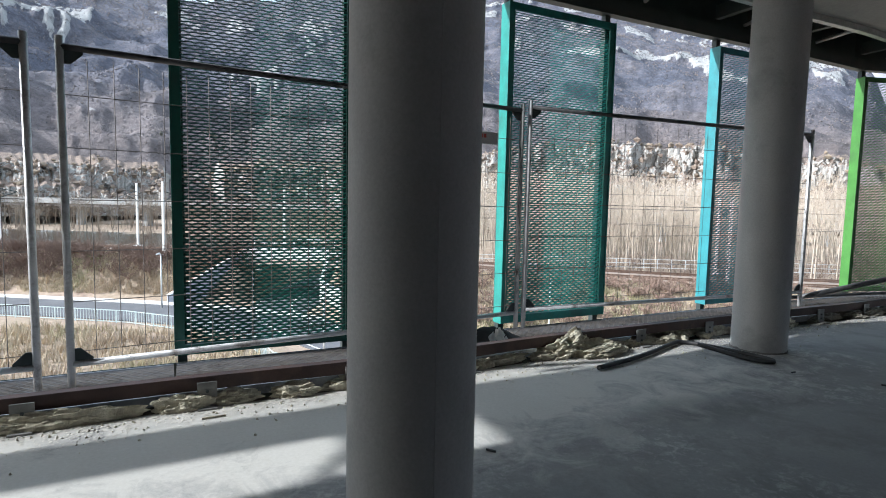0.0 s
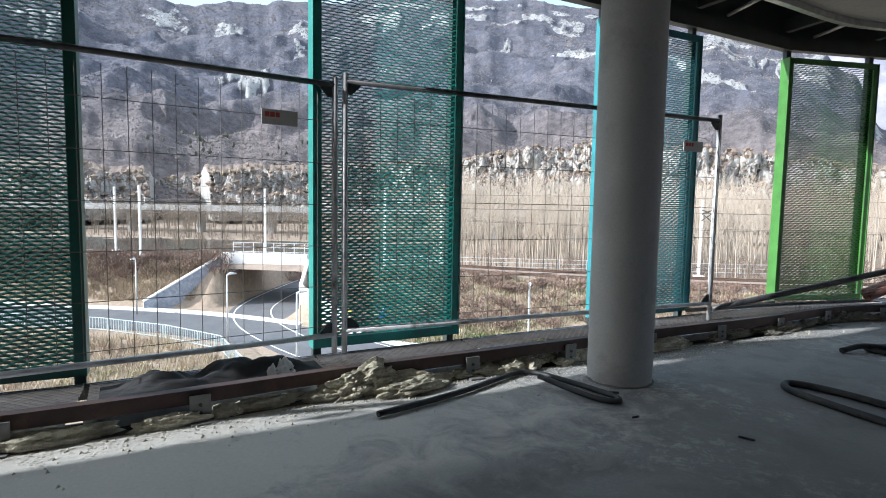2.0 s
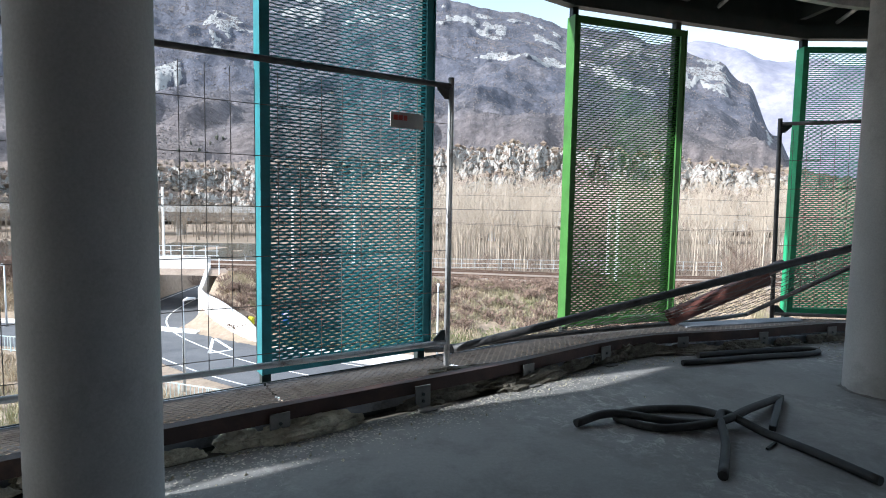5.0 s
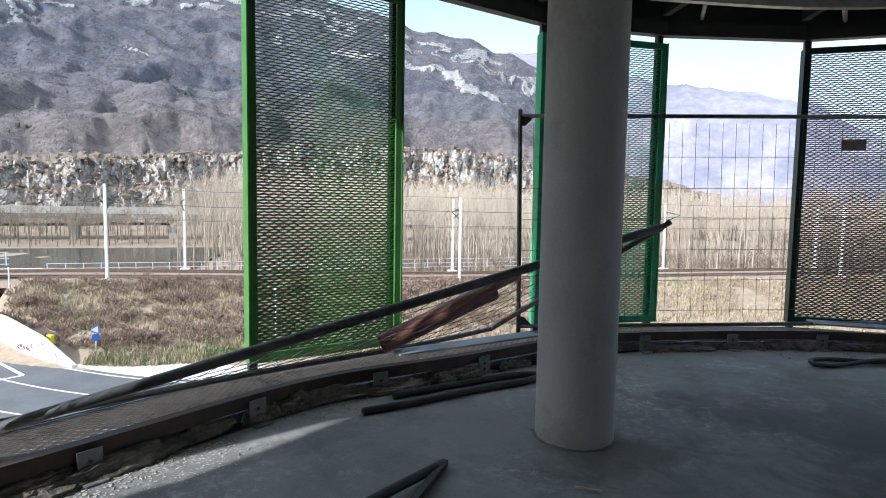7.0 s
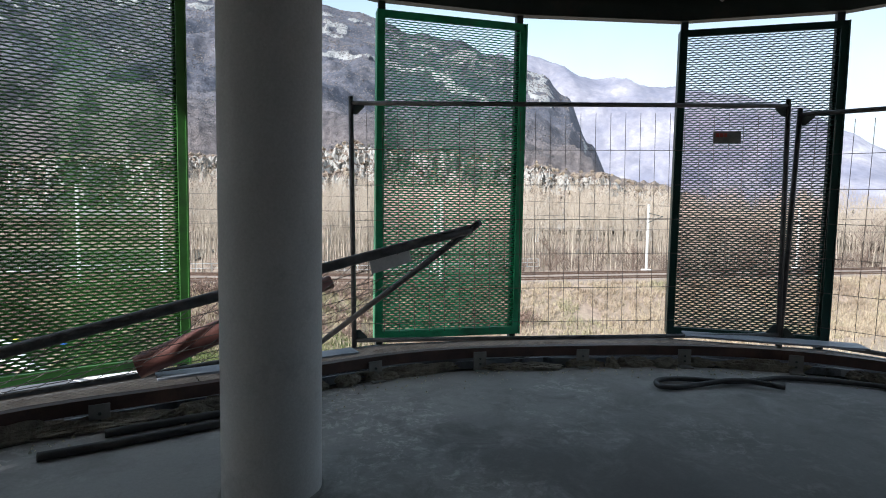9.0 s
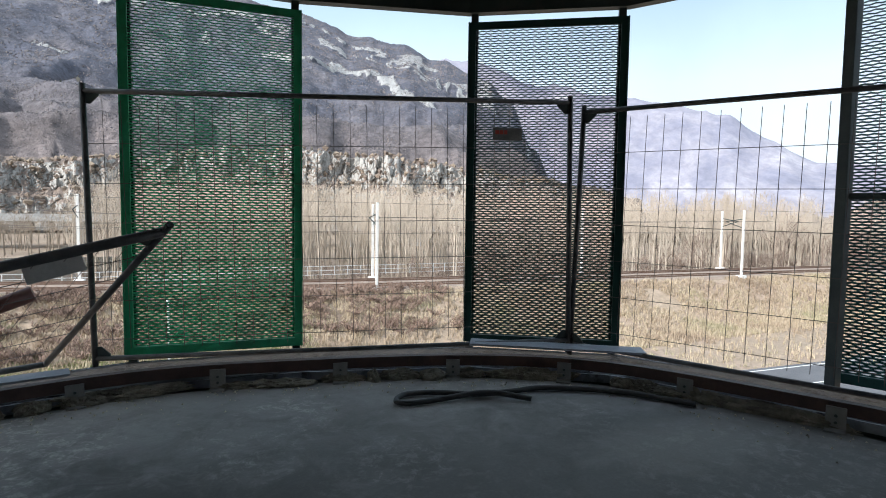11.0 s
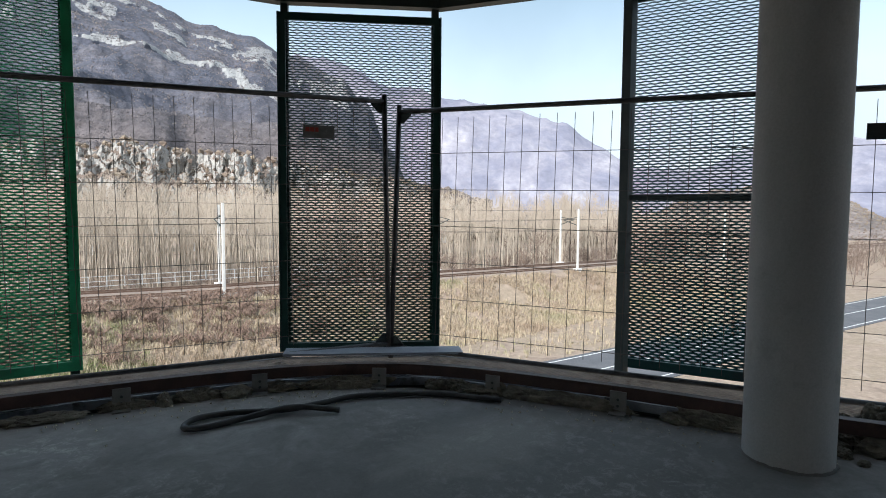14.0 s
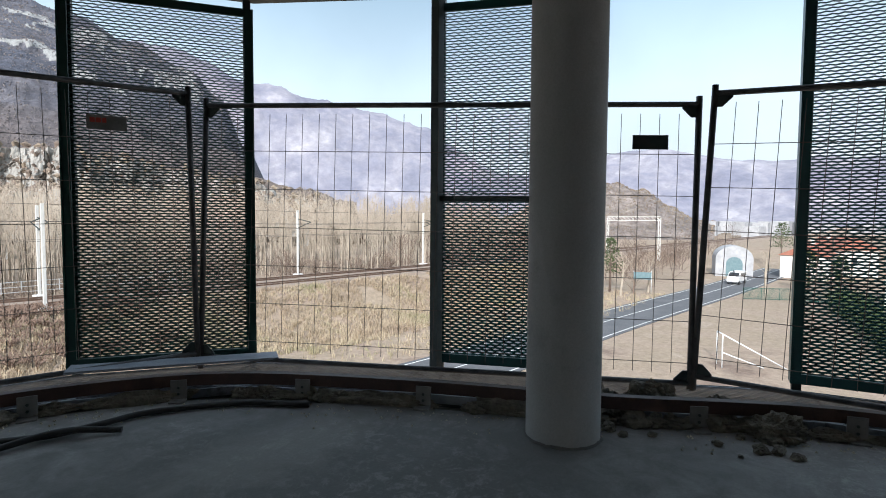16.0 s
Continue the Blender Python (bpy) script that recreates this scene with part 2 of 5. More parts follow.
    if at is not None:
        ob.matrix_basis = at
    return tagged(ob, label, category, group, kind)


def empty(name, label, category, group="", at=None):
    ob = new(name)
    ob.empty_display_size = 0.1
    if at is not None:
        ob.matrix_basis = at
    return tagged(ob, label, category, group)


def strip(bm, line_a, za, line_b, zb):
    """A ribbon of quads between two lines of plan points at their heights."""
    a = [bm.verts.new((p.x, p.y, za)) for p in line_a]
    b2 = [bm.verts.new((p.x, p.y, zb)) for p in line_b]
    for k in range(len(a) - 1):
        bm.faces.new((a[k], a[k + 1], b2[k + 1], b2[k]))


def sweep(bm, line, profile):
    """A closed profile of (outward, up) offsets carried along a plan line, with ends closed."""
    n = len(line)
    rings = []
    for k, p in enumerate(line):
        d = (line[min(k + 1, n - 1)] - line[max(k - 1, 0)]).normalized()
        o = Vector((-d.y, d.x))
        rings.append([bm.verts.new((p.x + o.x * u, p.y + o.y * u, z)) for u, z in profile])
    m = len(profile)
    for a, b2 in zip(rings, rings[1:]):
        for j in range(m):
            bm.faces.new((a[j], a[(j + 1) % m], b2[(j + 1) % m], b2[j]))
    bm.faces.new(rings[0][::-1])
    bm.faces.new(rings[-1])


# ---- plan of the facade ----
# posts of the screen line, a pair for each mesh panel, from one end to the other
BAYS = [
    ((-5.05, 1.00), (-4.03, 1.72), "dark_green"),
    ((-2.80, 2.42), (-1.74, 3.04), "dark_green"),
    ((-0.62, 3.81), (0.39, 4.44), "teal"),
    ((1.63, 5.20), (2.71, 5.83), "blue_teal"),
    ((3.97, 6.62), (5.14, 6.94), "green"),
    ((6.57, 7.30), (7.89, 7.18), "mid_green"),
    ((9.26, 6.80), (10.36, 6.06), "bottle"),
    ((11.12, 4.80), (11.62, 3.62), "deep_teal"),
    ((12.21, 2.46), (12.42, 1.20), "deep_teal"),
]
SCREEN = [Vector(p) for l, r, _ in BAYS[1:] for p in (l, r)]
SCREEN = [Vector(p) for p in ((-12.2, -3.41), (-10.5, -2.35), (-7.53, -0.51), (-5.78, 0.57), (-4.68, 1.25))] + SCREEN + [Vector((12.5, -0.2)), Vector((12.2, -3.0))]
PANEL_LOW, PANEL_TOP = 0.075, 2.845


def inset(line, d):
    """The line moved inwards by d metres."""
    out = []
    for k, p in enumerate(line):
        t = (line[min(k + 1, len(line) - 1)] - line[max(k - 1, 0)]).normalized()
        out.append(p + Vector((t.y, -t.x)) * d)
    return out


def smooth2(line, steps=6):
    return [Vector((p.x, p.y)) for p in spline([(p.x, p.y, 0) for p in line], steps)]


EDGE = smooth2(inset(SCREEN, 0.90))       # edge of the slab
RAIL = smooth2(inset(SCREEN, 0.86))       # red channel that runs above the slab's edge

# ---- floor, ceiling, walls ----
BACK = [Vector((12.2, -4.5)), Vector((-11.7, -4.7))]
bm = bmesh.new()
loop_pts = EDGE + BACK
top = [bm.verts.new((p.x, p.y, 0)) for p in loop_pts]
low = [bm.verts.new((p.x, p.y, -0.32)) for p in loop_pts]
bm.faces.new(top)
bm.faces.new(low[::-1])
for k in range(len(top)):
    bm.faces.new((top[k], top[(k + 1) % len(top)], low[(k + 1) % len(top)], low[k]))
bmesh.ops.triangulate(bm, faces=bm.faces)
tagged(thing("floor", bm, M["floor"]), "dusty grey bare concrete slab with stains and some painted sun and shade", "floor", kind="structure")

CEIL = 3.06
bm = bmesh.new()
loop_pts = smooth2(inset(SCREEN, 0.72)) + BACK
low = [bm.verts.new((p.x, p.y, CEIL)) for p in loop_pts]
top = [bm.verts.new((p.x, p.y, CEIL + 0.70)) for p in loop_pts]
bm.faces.new(low[::-1])
bm.faces.new(top)
for k in range(len(top)):
    bm.faces.new((low[k], low[(k + 1) % len(top)], top[(k + 1) % len(top)], top[k]))
bmesh.ops.triangulate(bm, faces=bm.faces)
tagged(thing("ceiling", bm, M["ceiling"]), "pale grey concrete slab overhead with a curved edge", "ceiling", kind="structure")

# deck over the walkway, and the ledge under its inner edge
bm = bmesh.new()
sweep(bm, smooth2([Vector((-7.95, -0.77))] + [p for p in SCREEN if p.x > -7.6]), [(-0.74, 3.72), (0.10, 3.72), (0.10, 3.80), (-0.74, 3.80)])
tagged(thing("roof_overhang", bm, M["dark_steel"]), "dark steel deck between slab edge and screen", "roof", kind="structure")
bm = bmesh.new()
sweep(bm, smooth2(inset(SCREEN, 0.80)), [(-0.11, -0.20), (0.12, -0.20), (0.12, -0.05), (-0.11, -0.05)])
tagged(thing("edge_ledge", bm, M["dirt"]), "rough gritty concrete ledge below the slab edge", "ledge", kind="structure")

# Dark sheet and upright plate, added to keep daylight out of the gap.
bm = bmesh.new()
sweep(bm, smooth2(inset(SCREEN, 0.80)), [(-0.34, -0.245), (0.34, -0.245), (0.34, -0.215), (-0.34, -0.215)])
sweep(bm, smooth2(inset(SCREEN, 0.80)), [(0.088, -0.23), (0.098, -0.23), (0.098, 0.022), (0.088, 0.022)])
tagged(thing("edge_gutter", bm, M["dark_steel"]), "added dark sheet closing the gap between slab edge and walkway", "gutter", kind="structure")

# fascia above the screens
bm = bmesh.new()
sweep(bm, SCREEN, [(0.104, 3.06), (0.14, 3.06), (0.14, 3.92), (0.104, 3.92)])
tagged(thing("fascia", bm, M["dark_steel"]), "dark steel fascia above the screens", "fascia", kind="structure")

bm = bmesh.new()
beam(bm, (-12.3, -4.6, 1.53), (12.3, -4.6, 1.53), 0.2, 3.06)
tagged(thing("wall_south", bm, M["wall"]), "bare concrete wall closing the floor", "wall", kind="structure")
bm = bmesh.new()
beam(bm, (12.35, -4.7, 1.53), (12.35, -3.0, 1.53), 0.2, 3.06)
tagged(thing("wall_east", bm, M["wall"]), "bare concrete wall closing the floor", "wall", kind="structure")

# ---- columns ----
COLUMNS = [(-0.92, 0.66), (1.52, 3.60), (5.65, 5.04), (10.50, 3.41)]


def round_column():
    bm = bmesh.new()
    tube(bm, [(0, 0, 0.0), (0, 0, 0.6), (0, 0, 1.8), (0, 0, 3.06)], 0.205, 48, False)
    return bm


base = None
for x, y in COLUMNS:
    if base is None:
        base = thing("round_column", round_column(), M["column"], "light grey painted round concrete column standing on the slab", "column", "columns along the facade", at=pose(x, y, 0))
        bm = bmesh.new()
        ring = []
        for k in range(40):
            a = k * 2 * math.pi / 40
            w = 0.008 + 0.05 * max(0, noise.noise(Vector((math.cos(a) * 2.2, math.sin(a) * 2.2, 4)))) + 0.012 * noise.noise(Vector((math.cos(a) * 9, math.sin(a) * 9, 2)))
            h = 0.012 + 0.02 * max(0, noise.noise(Vector((math.cos(a) * 4, math.sin(a) * 4, 9))))
            ring.append([bm.verts.new((math.cos(a) * r, math.sin(a) * r, z)) for r, z in ((0.2, h), (0.205 + w * 0.5, h * 0.7), (0.205 + w, 0.001))])
        for k in range(40):
            a, b2 = ring[k], ring[(k + 1) % 40]
            for j in range(2):
                bm.faces.new((a[j], a[j + 1], b2[j + 1], b2[j]))
        part("mortar_collar", bm, M["wall"], base, "ragged mortar round the column foot")
    else:
        copy_thing(base, pose(x, y, 0, 0, 0, random.uniform(0, 360)))

bm = bmesh.new()
tube(bm, [(0.2048, 0, 0.02), (0.2048, 0, 3.05)], 0.0016, 6)
part("cast_seam", bm, M["column"], base, "fine vertical casting seam", at=pose(0, 0, 0, 0, 0, -62))

# ---- steel along the slab's edge ----
bm = bmesh.new()
sweep(bm, RAIL, [(0.0, 0.085), (0.06, 0.085), (0.06, 0.095), (0.012, 0.095), (0.012, 0.150), (0.06, 0.150), (0.06, 0.160), (0.0, 0.160)])
tagged(thing("edge_rail", bm, M["rust"]), "rusty red-brown steel channel along the slab edge", "rail", kind="structure")

bm = bmesh.new()
sweep(bm, inset(SCREEN, -0.02), [(-0.10, -0.06), (0.06, -0.06), (0.06, -0.05), (-0.09, -0.05), (-0.09, 0.035), (-0.10, 0.035)])
tagged(thing("kerb_angle", bm, M["dark_steel"]), "dark steel angle at the outer edge of the walkway", "edge angle", kind="structure")
bm = bmesh.new()
sweep(bm, SCREEN, [(-0.04, 2.93), (0.05, 2.93), (0.05, 3.06), (-0.04, 3.06)])
tagged(thing("head_beam", bm, M["dark_steel"]), "dark green steel beam above the screens", "beam", kind="structure")
bm = bmesh.new()
sweep(bm, smooth2(inset(SCREEN, 0.70)), [(-0.03, 3.0), (0.03, 3.0), (0.03, 3.07), (-0.03, 3.07)])
tagged(thing("slab_edge_angle", bm, M["galv"]), "pale steel angle under the ceiling slab edge", "edge angle", kind="structure")


def along(line, s):
    """Point and direction at s metres along a line."""
    for a, b2 in zip(line, line[1:]):
        l = (b2 - a).length
        if s <= l:
            return a + (b2 - a) * (s / l), (b2 - a).normalized()
        s -= l
    return line[-1], (line[-1] - line[-2]).normalized()


def length(line):
    return sum((b2 - a).length for a, b2 in zip(line, line[1:]))


def edge_bracket():
    bm = bmesh.new()
    box(bm, (0.10, 0.010, 0.135), pose(0, -0.02, 0.0675), 0.002)
    box(bm, (0.10, 0.08, 0.010), pose(0, -0.055, 0.005), 0.002)
    return bm


# brackets that carry the red channel
first, s = None, 0.55
while s < length(RAIL) - 0.4:
    p, d = along(RAIL, s)
    m = pose(p.x, p.y, 0, 0, 0, math.degrees(math.atan2(d.y, d.x)))
    if first is None:
        first = thing("edge_bracket", edge_bracket(), M["plate_grey"], "grey steel bracket bolted to the slab edge under the rail", "bracket", "brackets of the edge rail", at=m)
        for z in (0.045, 0.085):
            bmb = bmesh.new()
            tube(bmb, [(0, -0.024, z), (0, -0.034, z)], 0.009, 6)
            part("bolt", bmb, M["dark_steel"], first)
    else:
        copy_thing(first, m)
    s += 0.82

# radial arms that hold the head beam under the overhang
first = None
inner = inset(SCREEN, 0.70)
for k in range(1, len(SCREEN) - 1):
    o, i = SCREEN[k], inner[k]
    bm = bmesh.new()
    d = (o - i).length
    beam(bm, (0, 0.0, 3.20), (0, d, 3.20), 0.07, 0.14, 0.004)
    ang = math.degrees(math.atan2((o - i).y, (o - i).x)) - 90
    arm = thing("bracket_arm", bm, M["dark_steel"], "dark steel cantilever arm under the overhang", "arm", "arms under the overhang", at=pose(i.x, i.y, 0, 0, 0, ang))
    bm = bmesh.new()
    tube(bm, [(0, 0.05, 3.03), (0.33, d - 0.08, 3.10)], 0.02, 8)
    part("brace", bm, M["galv"], arm)


# ---- expanded metal ----
def expanded(bm, w, h, px, pz, strand, thick):
    """A sheet of expanded metal in the xz plane, cut to w by h: rows of zigzag strands, each tilted out of the plane."""
    nx, nz = max(2, round(w / px)), max(2, round(h / pz))
    px, pz = w / nx, h / nz
    vs, fs = [], []
    lean = 0.9
    for r in range(nz + 1):
        for flip in (0,):
            z0 = r * pz
            for k in range(2 * nx):
                xa, xb = k * px / 2, (k + 1) * px / 2
                up_a, up_b = ((k + r) % 2), ((k + 1 + r) % 2)
                za = z0 + (up_a - 0.5) * (pz - strand)
                zb = z0 + (up_b - 0.5) * (pz - strand)
                za, zb = min(max(za, 0), h), min(max(zb, 0), h)
                c = len(vs)
                for x, z in ((xa, za), (xb, zb)):
                    vs += [(x, -strand * lean / 2 - thick / 2, z - strand / 2), (x, strand * lean / 2 - thick / 2, z + strand / 2),
                           (x, strand * lean / 2 + thick / 2, z + strand / 2), (x, -strand * lean / 2 + thick / 2, z - strand / 2)]
                fs += [(c, c + 4, c + 5, c + 1), (c + 1, c + 5, c + 6, c + 2), (c + 2, c + 6, c + 7, c + 3), (c + 3, c + 7, c + 4, c)]
    me = bpy.data.meshes.new("expanded")
    me.from_pydata(vs, [], fs)
    return me


COLOUR_WORDS = {"dark_green": "dark green", "teal": "teal", "blue_teal": "blue-teal", "green": "bright green", "mid_green": "mid green", "bottle": "very dark green", "deep_teal": "deep teal"}


def screen_panel(l, r, paint):
    """A painted frame with an infill of expanded metal between two posts."""
    l, r = Vector(l), Vector(r)
    w = (r - l).length
    m = pose(l.x, l.y, 0, 0, 0, math.degrees(math.atan2((r - l).y, (r - l).x)))
    ob = empty("screen_panel", f"{COLOUR_WORDS[paint]} painted steel frame filled with expanded metal mesh", "screen panel", "mesh screens along the facade", m)
    mat = PAINT[paint]
    for x in (0.0, w):
        s = 1 if x == 0 else -1
        bm = bmesh.new()
        beam(bm, (x + s * 0.004, 0, PANEL_LOW), (x + s * 0.004, 0, PANEL_TOP), 0.012, 0.13, 0.002, up=(0, 1, 0))
        beam(bm, (x + s * 0.035, -0.045, PANEL_LOW), (x + s * 0.035, -0.045, PANEL_TOP), 0.055, 0.02, 0.002, up=(0, 1, 0))
        part("stile", bm, mat, ob)
        bm = bmesh.new()
        beam(bm, (x + s * 0.045, 0.035, -0.055), (x + s * 0.045, 0.035, 2.935), 0.06, 0.06, 0.004, up=(0, 1, 0))
        part("post", bm, M["dark_steel"], ob, "dark steel post behind the frame")
    for z, h in ((PANEL_LOW + 0.035, 0.07), (PANEL_TOP - 0.03, 0.06)):
        bm = bmesh.new()
        beam(bm, (0.06, -0.04, z), (w - 0.06, -0.04, z), 0.03, h, 0.003)
        part("frame_rail", bm, mat, ob)
    me = expanded(None, w - 0.1, PANEL_TOP - PANEL_LOW - 0.1, 0.070, 0.0208, 0.0138, 0.003)
    me.materials.append(mat)
    ob2 = new("mesh_infill", me)
    ob2.parent = ob
    ob2.matrix_basis = pose(0.05, -0.02, PANEL_LOW + 0.05)
    tagged(ob2, "expanded metal mesh painted like its frame", kind="stuff")
    return ob


for l, r, paint in BAYS[1:]:
    screen_panel(l, r, paint)


# walkway of grating between rail and screens, in lengths from post to post
def grating(a, b2, w):
    d = b2 - a
    l = d.length
    m = pose(a.x, a.y, 0.0, 0, 0, math.degrees(math.atan2(d.y, d.x)))
    ob = empty("walkway_grating", "galvanised expanded metal grating of the outer walkway", "grating", "walkway gratings", m)
    me = expanded(None, l - 0.02, w, 0.06, 0.028, 0.017, 0.003)
    me.materials.append(M["grate"])
    g = new("mesh_infill", me)
    g.parent = ob
    g.matrix_basis = pose(0.01, -w - 0.12, 0.03, -90, 0, 0)
    tagged(g, "expanded metal walking surface", kind="stuff")
    for y in (-0.115, -w - 0.125):
        bm = bmesh.new()
        beam(bm, (0.01, y, 0.01), (l - 0.01, y, 0.01), 0.012, 0.06, 0.002)
        part("edge_bar", bm, M["grate"], ob)
    return ob


for a, b2 in zip(SCREEN[1:-1], SCREEN[2:-1]):
    grating(a, b2, 0.60)


# ---- site fences ----
def site_fence(width=3.5, height=2.0, label_at=None, tube_mat=None, low=0.17, printed=True, solid="grey galvanised tube frame with thin wire mesh, standing on the walkway"):
    """Temporary fence: tube frame, gusset plates at the corners, wires, a name plate."""
    ob = empty("site_fence", solid, "fence", "temporary site fences")
    for x in (0, width):
        bm = bmesh.new()
        tube(bm, [(x, 0, 0), (x, 0, height)], 0.021, 10)
        part("upright", bm, tube_mat or M["fence"], ob)
    for z in (low, height - 0.055):
        bm = bmesh.new()
        tube(bm, [(0, 0, z), (width, 0, z)], 0.019, 10)
        # Top rails, and all rails of backlit fences, carry the shade in their colour.
        part("rail", bm, M["fence_backlit"] if tube_mat or z > 1 else M["fence"], ob)
    for x, s in ((0, 1), (width, -1)):
        for z, u in ((low, 1), (height - 0.055, -1)):
            bm = bmesh.new()
            lo = [(x + s * 0.02, -0.004, z), (x + s * 0.11, -0.004, z), (x + s * 0.11, -0.004, z + u * 0.03), (x + s * 0.05, -0.004, z + u * 0.09), (x + s * 0.02, -0.004, z + u * 0.09)]
            a = [bm.verts.new(p) for p in lo]
            b2 = [bm.verts.new((p[0], 0.004, p[2])) for p in lo]
            bm.faces.new(a)
            bm.faces.new(b2[::-1])
            for k in range(5):
                bm.faces.new((a[k], b2[k], b2[(k + 1) % 5], a[(k + 1) % 5]))
            part("gusset", bm, M["dark_steel"], ob)
    zlo, zhi = 0.17, height - 0.12
    bm = bmesh.new()
    tube(bm, [(0, 0, zlo), (0, 0, zhi)], 0.0022, 4, False)
    up = finish("wire", bm, M["wire"])
    bm = bmesh.new()
    tube(bm, [(0.02, 0, 0), (width - 0.02, 0, 0)], 0.0026, 4, False)
    across = finish("wire", bm, M["wire"])
    n = round(width / 0.128)
    for k in range(1, n):
        w = new("wire", up)
        w.parent, w.location = ob, (k * width / n, 0, 0)
    for k in range(6):
        w = new("wire", across)
        w.parent, w.location = ob, (0, 0.004, 0.24 + k * 0.29)
    if label_at is not None:
        bm = bmesh.new()
        box(bm, (0.24, 0.006, 0.10), pose(label_at, -0.012, height - 0.32), 0.002)
        # Plates on the backlit fences get darker materials in place of shade.
        if not printed:
            part("name_plate", bm, M["dark_steel"], ob, "plain back of a name plate, coloured dark as a silhouette")
            return ob
        plate = part("name_plate", bm, M["label_white"] if tube_mat is None else M["plate_grey"], ob, "grey name plate with a red mark")
        bm = bmesh.new()
        for k, (dx, dw) in enumerate(((-0.085, 0.03), (-0.05, 0.03), (-0.015, 0.025))):
            box(bm, (dw, 0.002, 0.032), pose(label_at + dx, -0.017, height - 0.305))
        part("printed_mark", bm, M["label_red"], plate, "red printed mark")
    return ob


def stand(ob, p, q, z=0.0, tip=0.0, lean=0.0):
    """Stands a fence with its first foot at p and runs it towards q."""
    d = Vector(q) - Vector(p)
    ob.matrix_basis = pose(p[0], p[1], z, lean, tip, math.degrees(math.atan2(d.y, d.x)))


F2, F3 = (-0.45, 3.83), (2.84, 5.52)
stand(site_fence(3.29, label_at=2.9), (-3.06, 1.82), F2, 0.0)
stand(site_fence(3.64, label_at=3.3), (-0.385, 3.845), F3, 0.03)
stand(site_fence(3.42, label_at=3.15), (-5.98, -0.25), (-3.20, 1.74), 0.0)
stand(site_fence(3.68, 2.12, 3.15, M["fence_backlit"], 0.10), (6.38, 7.20), (9.894, 6.159), -0.01, -1.1)
stand(site_fence(3.62, 2.09, 3.3, M["fence_backlit"], 0.10, False), (9.93, 6.16), (11.70, 3.03), 0.03, 0.9, -2.4)
stand(site_fence(3.5, 2.08, None, M["fence_backlit"], 0.10), (11.72, 2.99), (12.15, -0.5), 0.03, 2.2)


# ---- small gear inside ----
def hose(points, r, label, z=None):
    bm = bmesh.new()
    tube(bm, spline([(x, y, h) for x, y, h in points], 7), r, 10)
    return thing("rubber_hose", bm, M["hose"], label, "hose", "hoses on the floor")


H = 0.022
hose([(0.08, 2.75, H), (0.33, 2.98, H), (0.55, 3.21, H), (0.83, 3.55, H), (0.93, 3.60, H), (1.02, 3.56, H), (1.22, 3.38, H), (1.40, 3.18, H), (1.38, 3.10, H), (1.24, 3.18, H), (0.98, 3.42, H + .03)], 0.017, "black rubber hose bent back beside a column")
hose([(2.83, 2.81, H), (2.67, 3.09, H), (2.52, 3.42, H), (2.56, 3.57, H), (2.68, 3.54, H), (2.86, 3.34, H), (3.08, 2.98, H)], H, "black rubber hose bent into a long loop on the concrete")
hose([(3.47, 4.50, H), (3.69, 4.56, H + .03), (3.98, 4.47, H + .02), (4.20, 4.50, H), (4.31, 4.60, H), (4.18, 4.70, H), (3.88, 4.68, H), (3.72, 4.58, H), (3.90, 4.43, H), (4.22, 4.44, H + .03), (4.50, 4.62, H + .03), (4.86, 4.88, H)], H, "black rubber hose coiled in a knot on the floor")
hose([(3.94, 3.92, H), (4.14, 4.24, H), (4.28, 4.52, H + .045), (4.42, 4.37, H), (4.52, 4.12, H), (4.60, 3.86, H)], H, "black rubber hose looped over another hose")
hose([(4.62, 5.62, H), (5.00, 5.70, H), (5.40, 5.80, H), (5.80, 5.88, H), (5.94, 5.97, H), (5.80, 6.02, H), (5.32, 5.94, H), (4.85, 5.83, H)], H, "black rubber hose doubled along the slab edge")
hose([(9.02, 5.37, H), (8.79, 5.54, H + .02), (8.48, 5.59, H), (8.28, 5.59, H), (8.20, 5.66, H), (8.30, 5.76, H), (8.50, 5.72, H), (8.75, 5.58, H), (9.00, 5.55, H), (9.25, 5.52, H), (9.66, 5.25, H), (9.93, 4.88, H)], H * 0.8, "dark flat hose in a narrow loop near the slab edge")

# strip of black profile on the floor
bm = bmesh.new()
beam(bm, (4.50, 4.42, 0.02), (4.88, 4.90, 0.02), 0.035, 0.03, 0.006)
thing("rubber_strip", bm, M["hose"], "straight black rubber strip on the concrete floor", "strip")

# small litter: nails, chips, twigs
rl = random.Random(5)
for k in range(46):
    x = rl.uniform(-2.2, 10.0)
    y = rl.uniform(1.4, 5.6)
    if min((Vector((x, y)) - p).length for p in SCREEN) < 1.0 or y > 5.4 - abs(x - 6) * 0.45 or any(math.hypot(x - a, y - b2) < 0.3 for a, b2 in COLUMNS):
        continue
    bm = bmesh.new()
    a = rl.uniform(0, math.pi)
    l = rl.uniform(0.015, 0.06)
    beam(bm, (-l * math.cos(a), -l * math.sin(a), 0.006), (l * math.cos(a), l * math.sin(a), 0.006), rl.uniform(0.006, 0.016), 0.010, 0.002)
    thing("debris_chip", bm, M["hose"] if k % 3 else M["rubble"], "small dark splinter lying on the concrete", "debris", "litter on the floor", at=pose(x, y, 0))


# broken mortar along the slab's edge
def lump(bm, centre, size, seed, sub=3):
    r = bmesh.ops.create_icosphere(bm, subdivisions=sub, radius=1)
    off = Vector((seed * 3.1, seed * 1.7, seed * 0.9))
    for v in r["verts"]:
        c = v.co.copy()
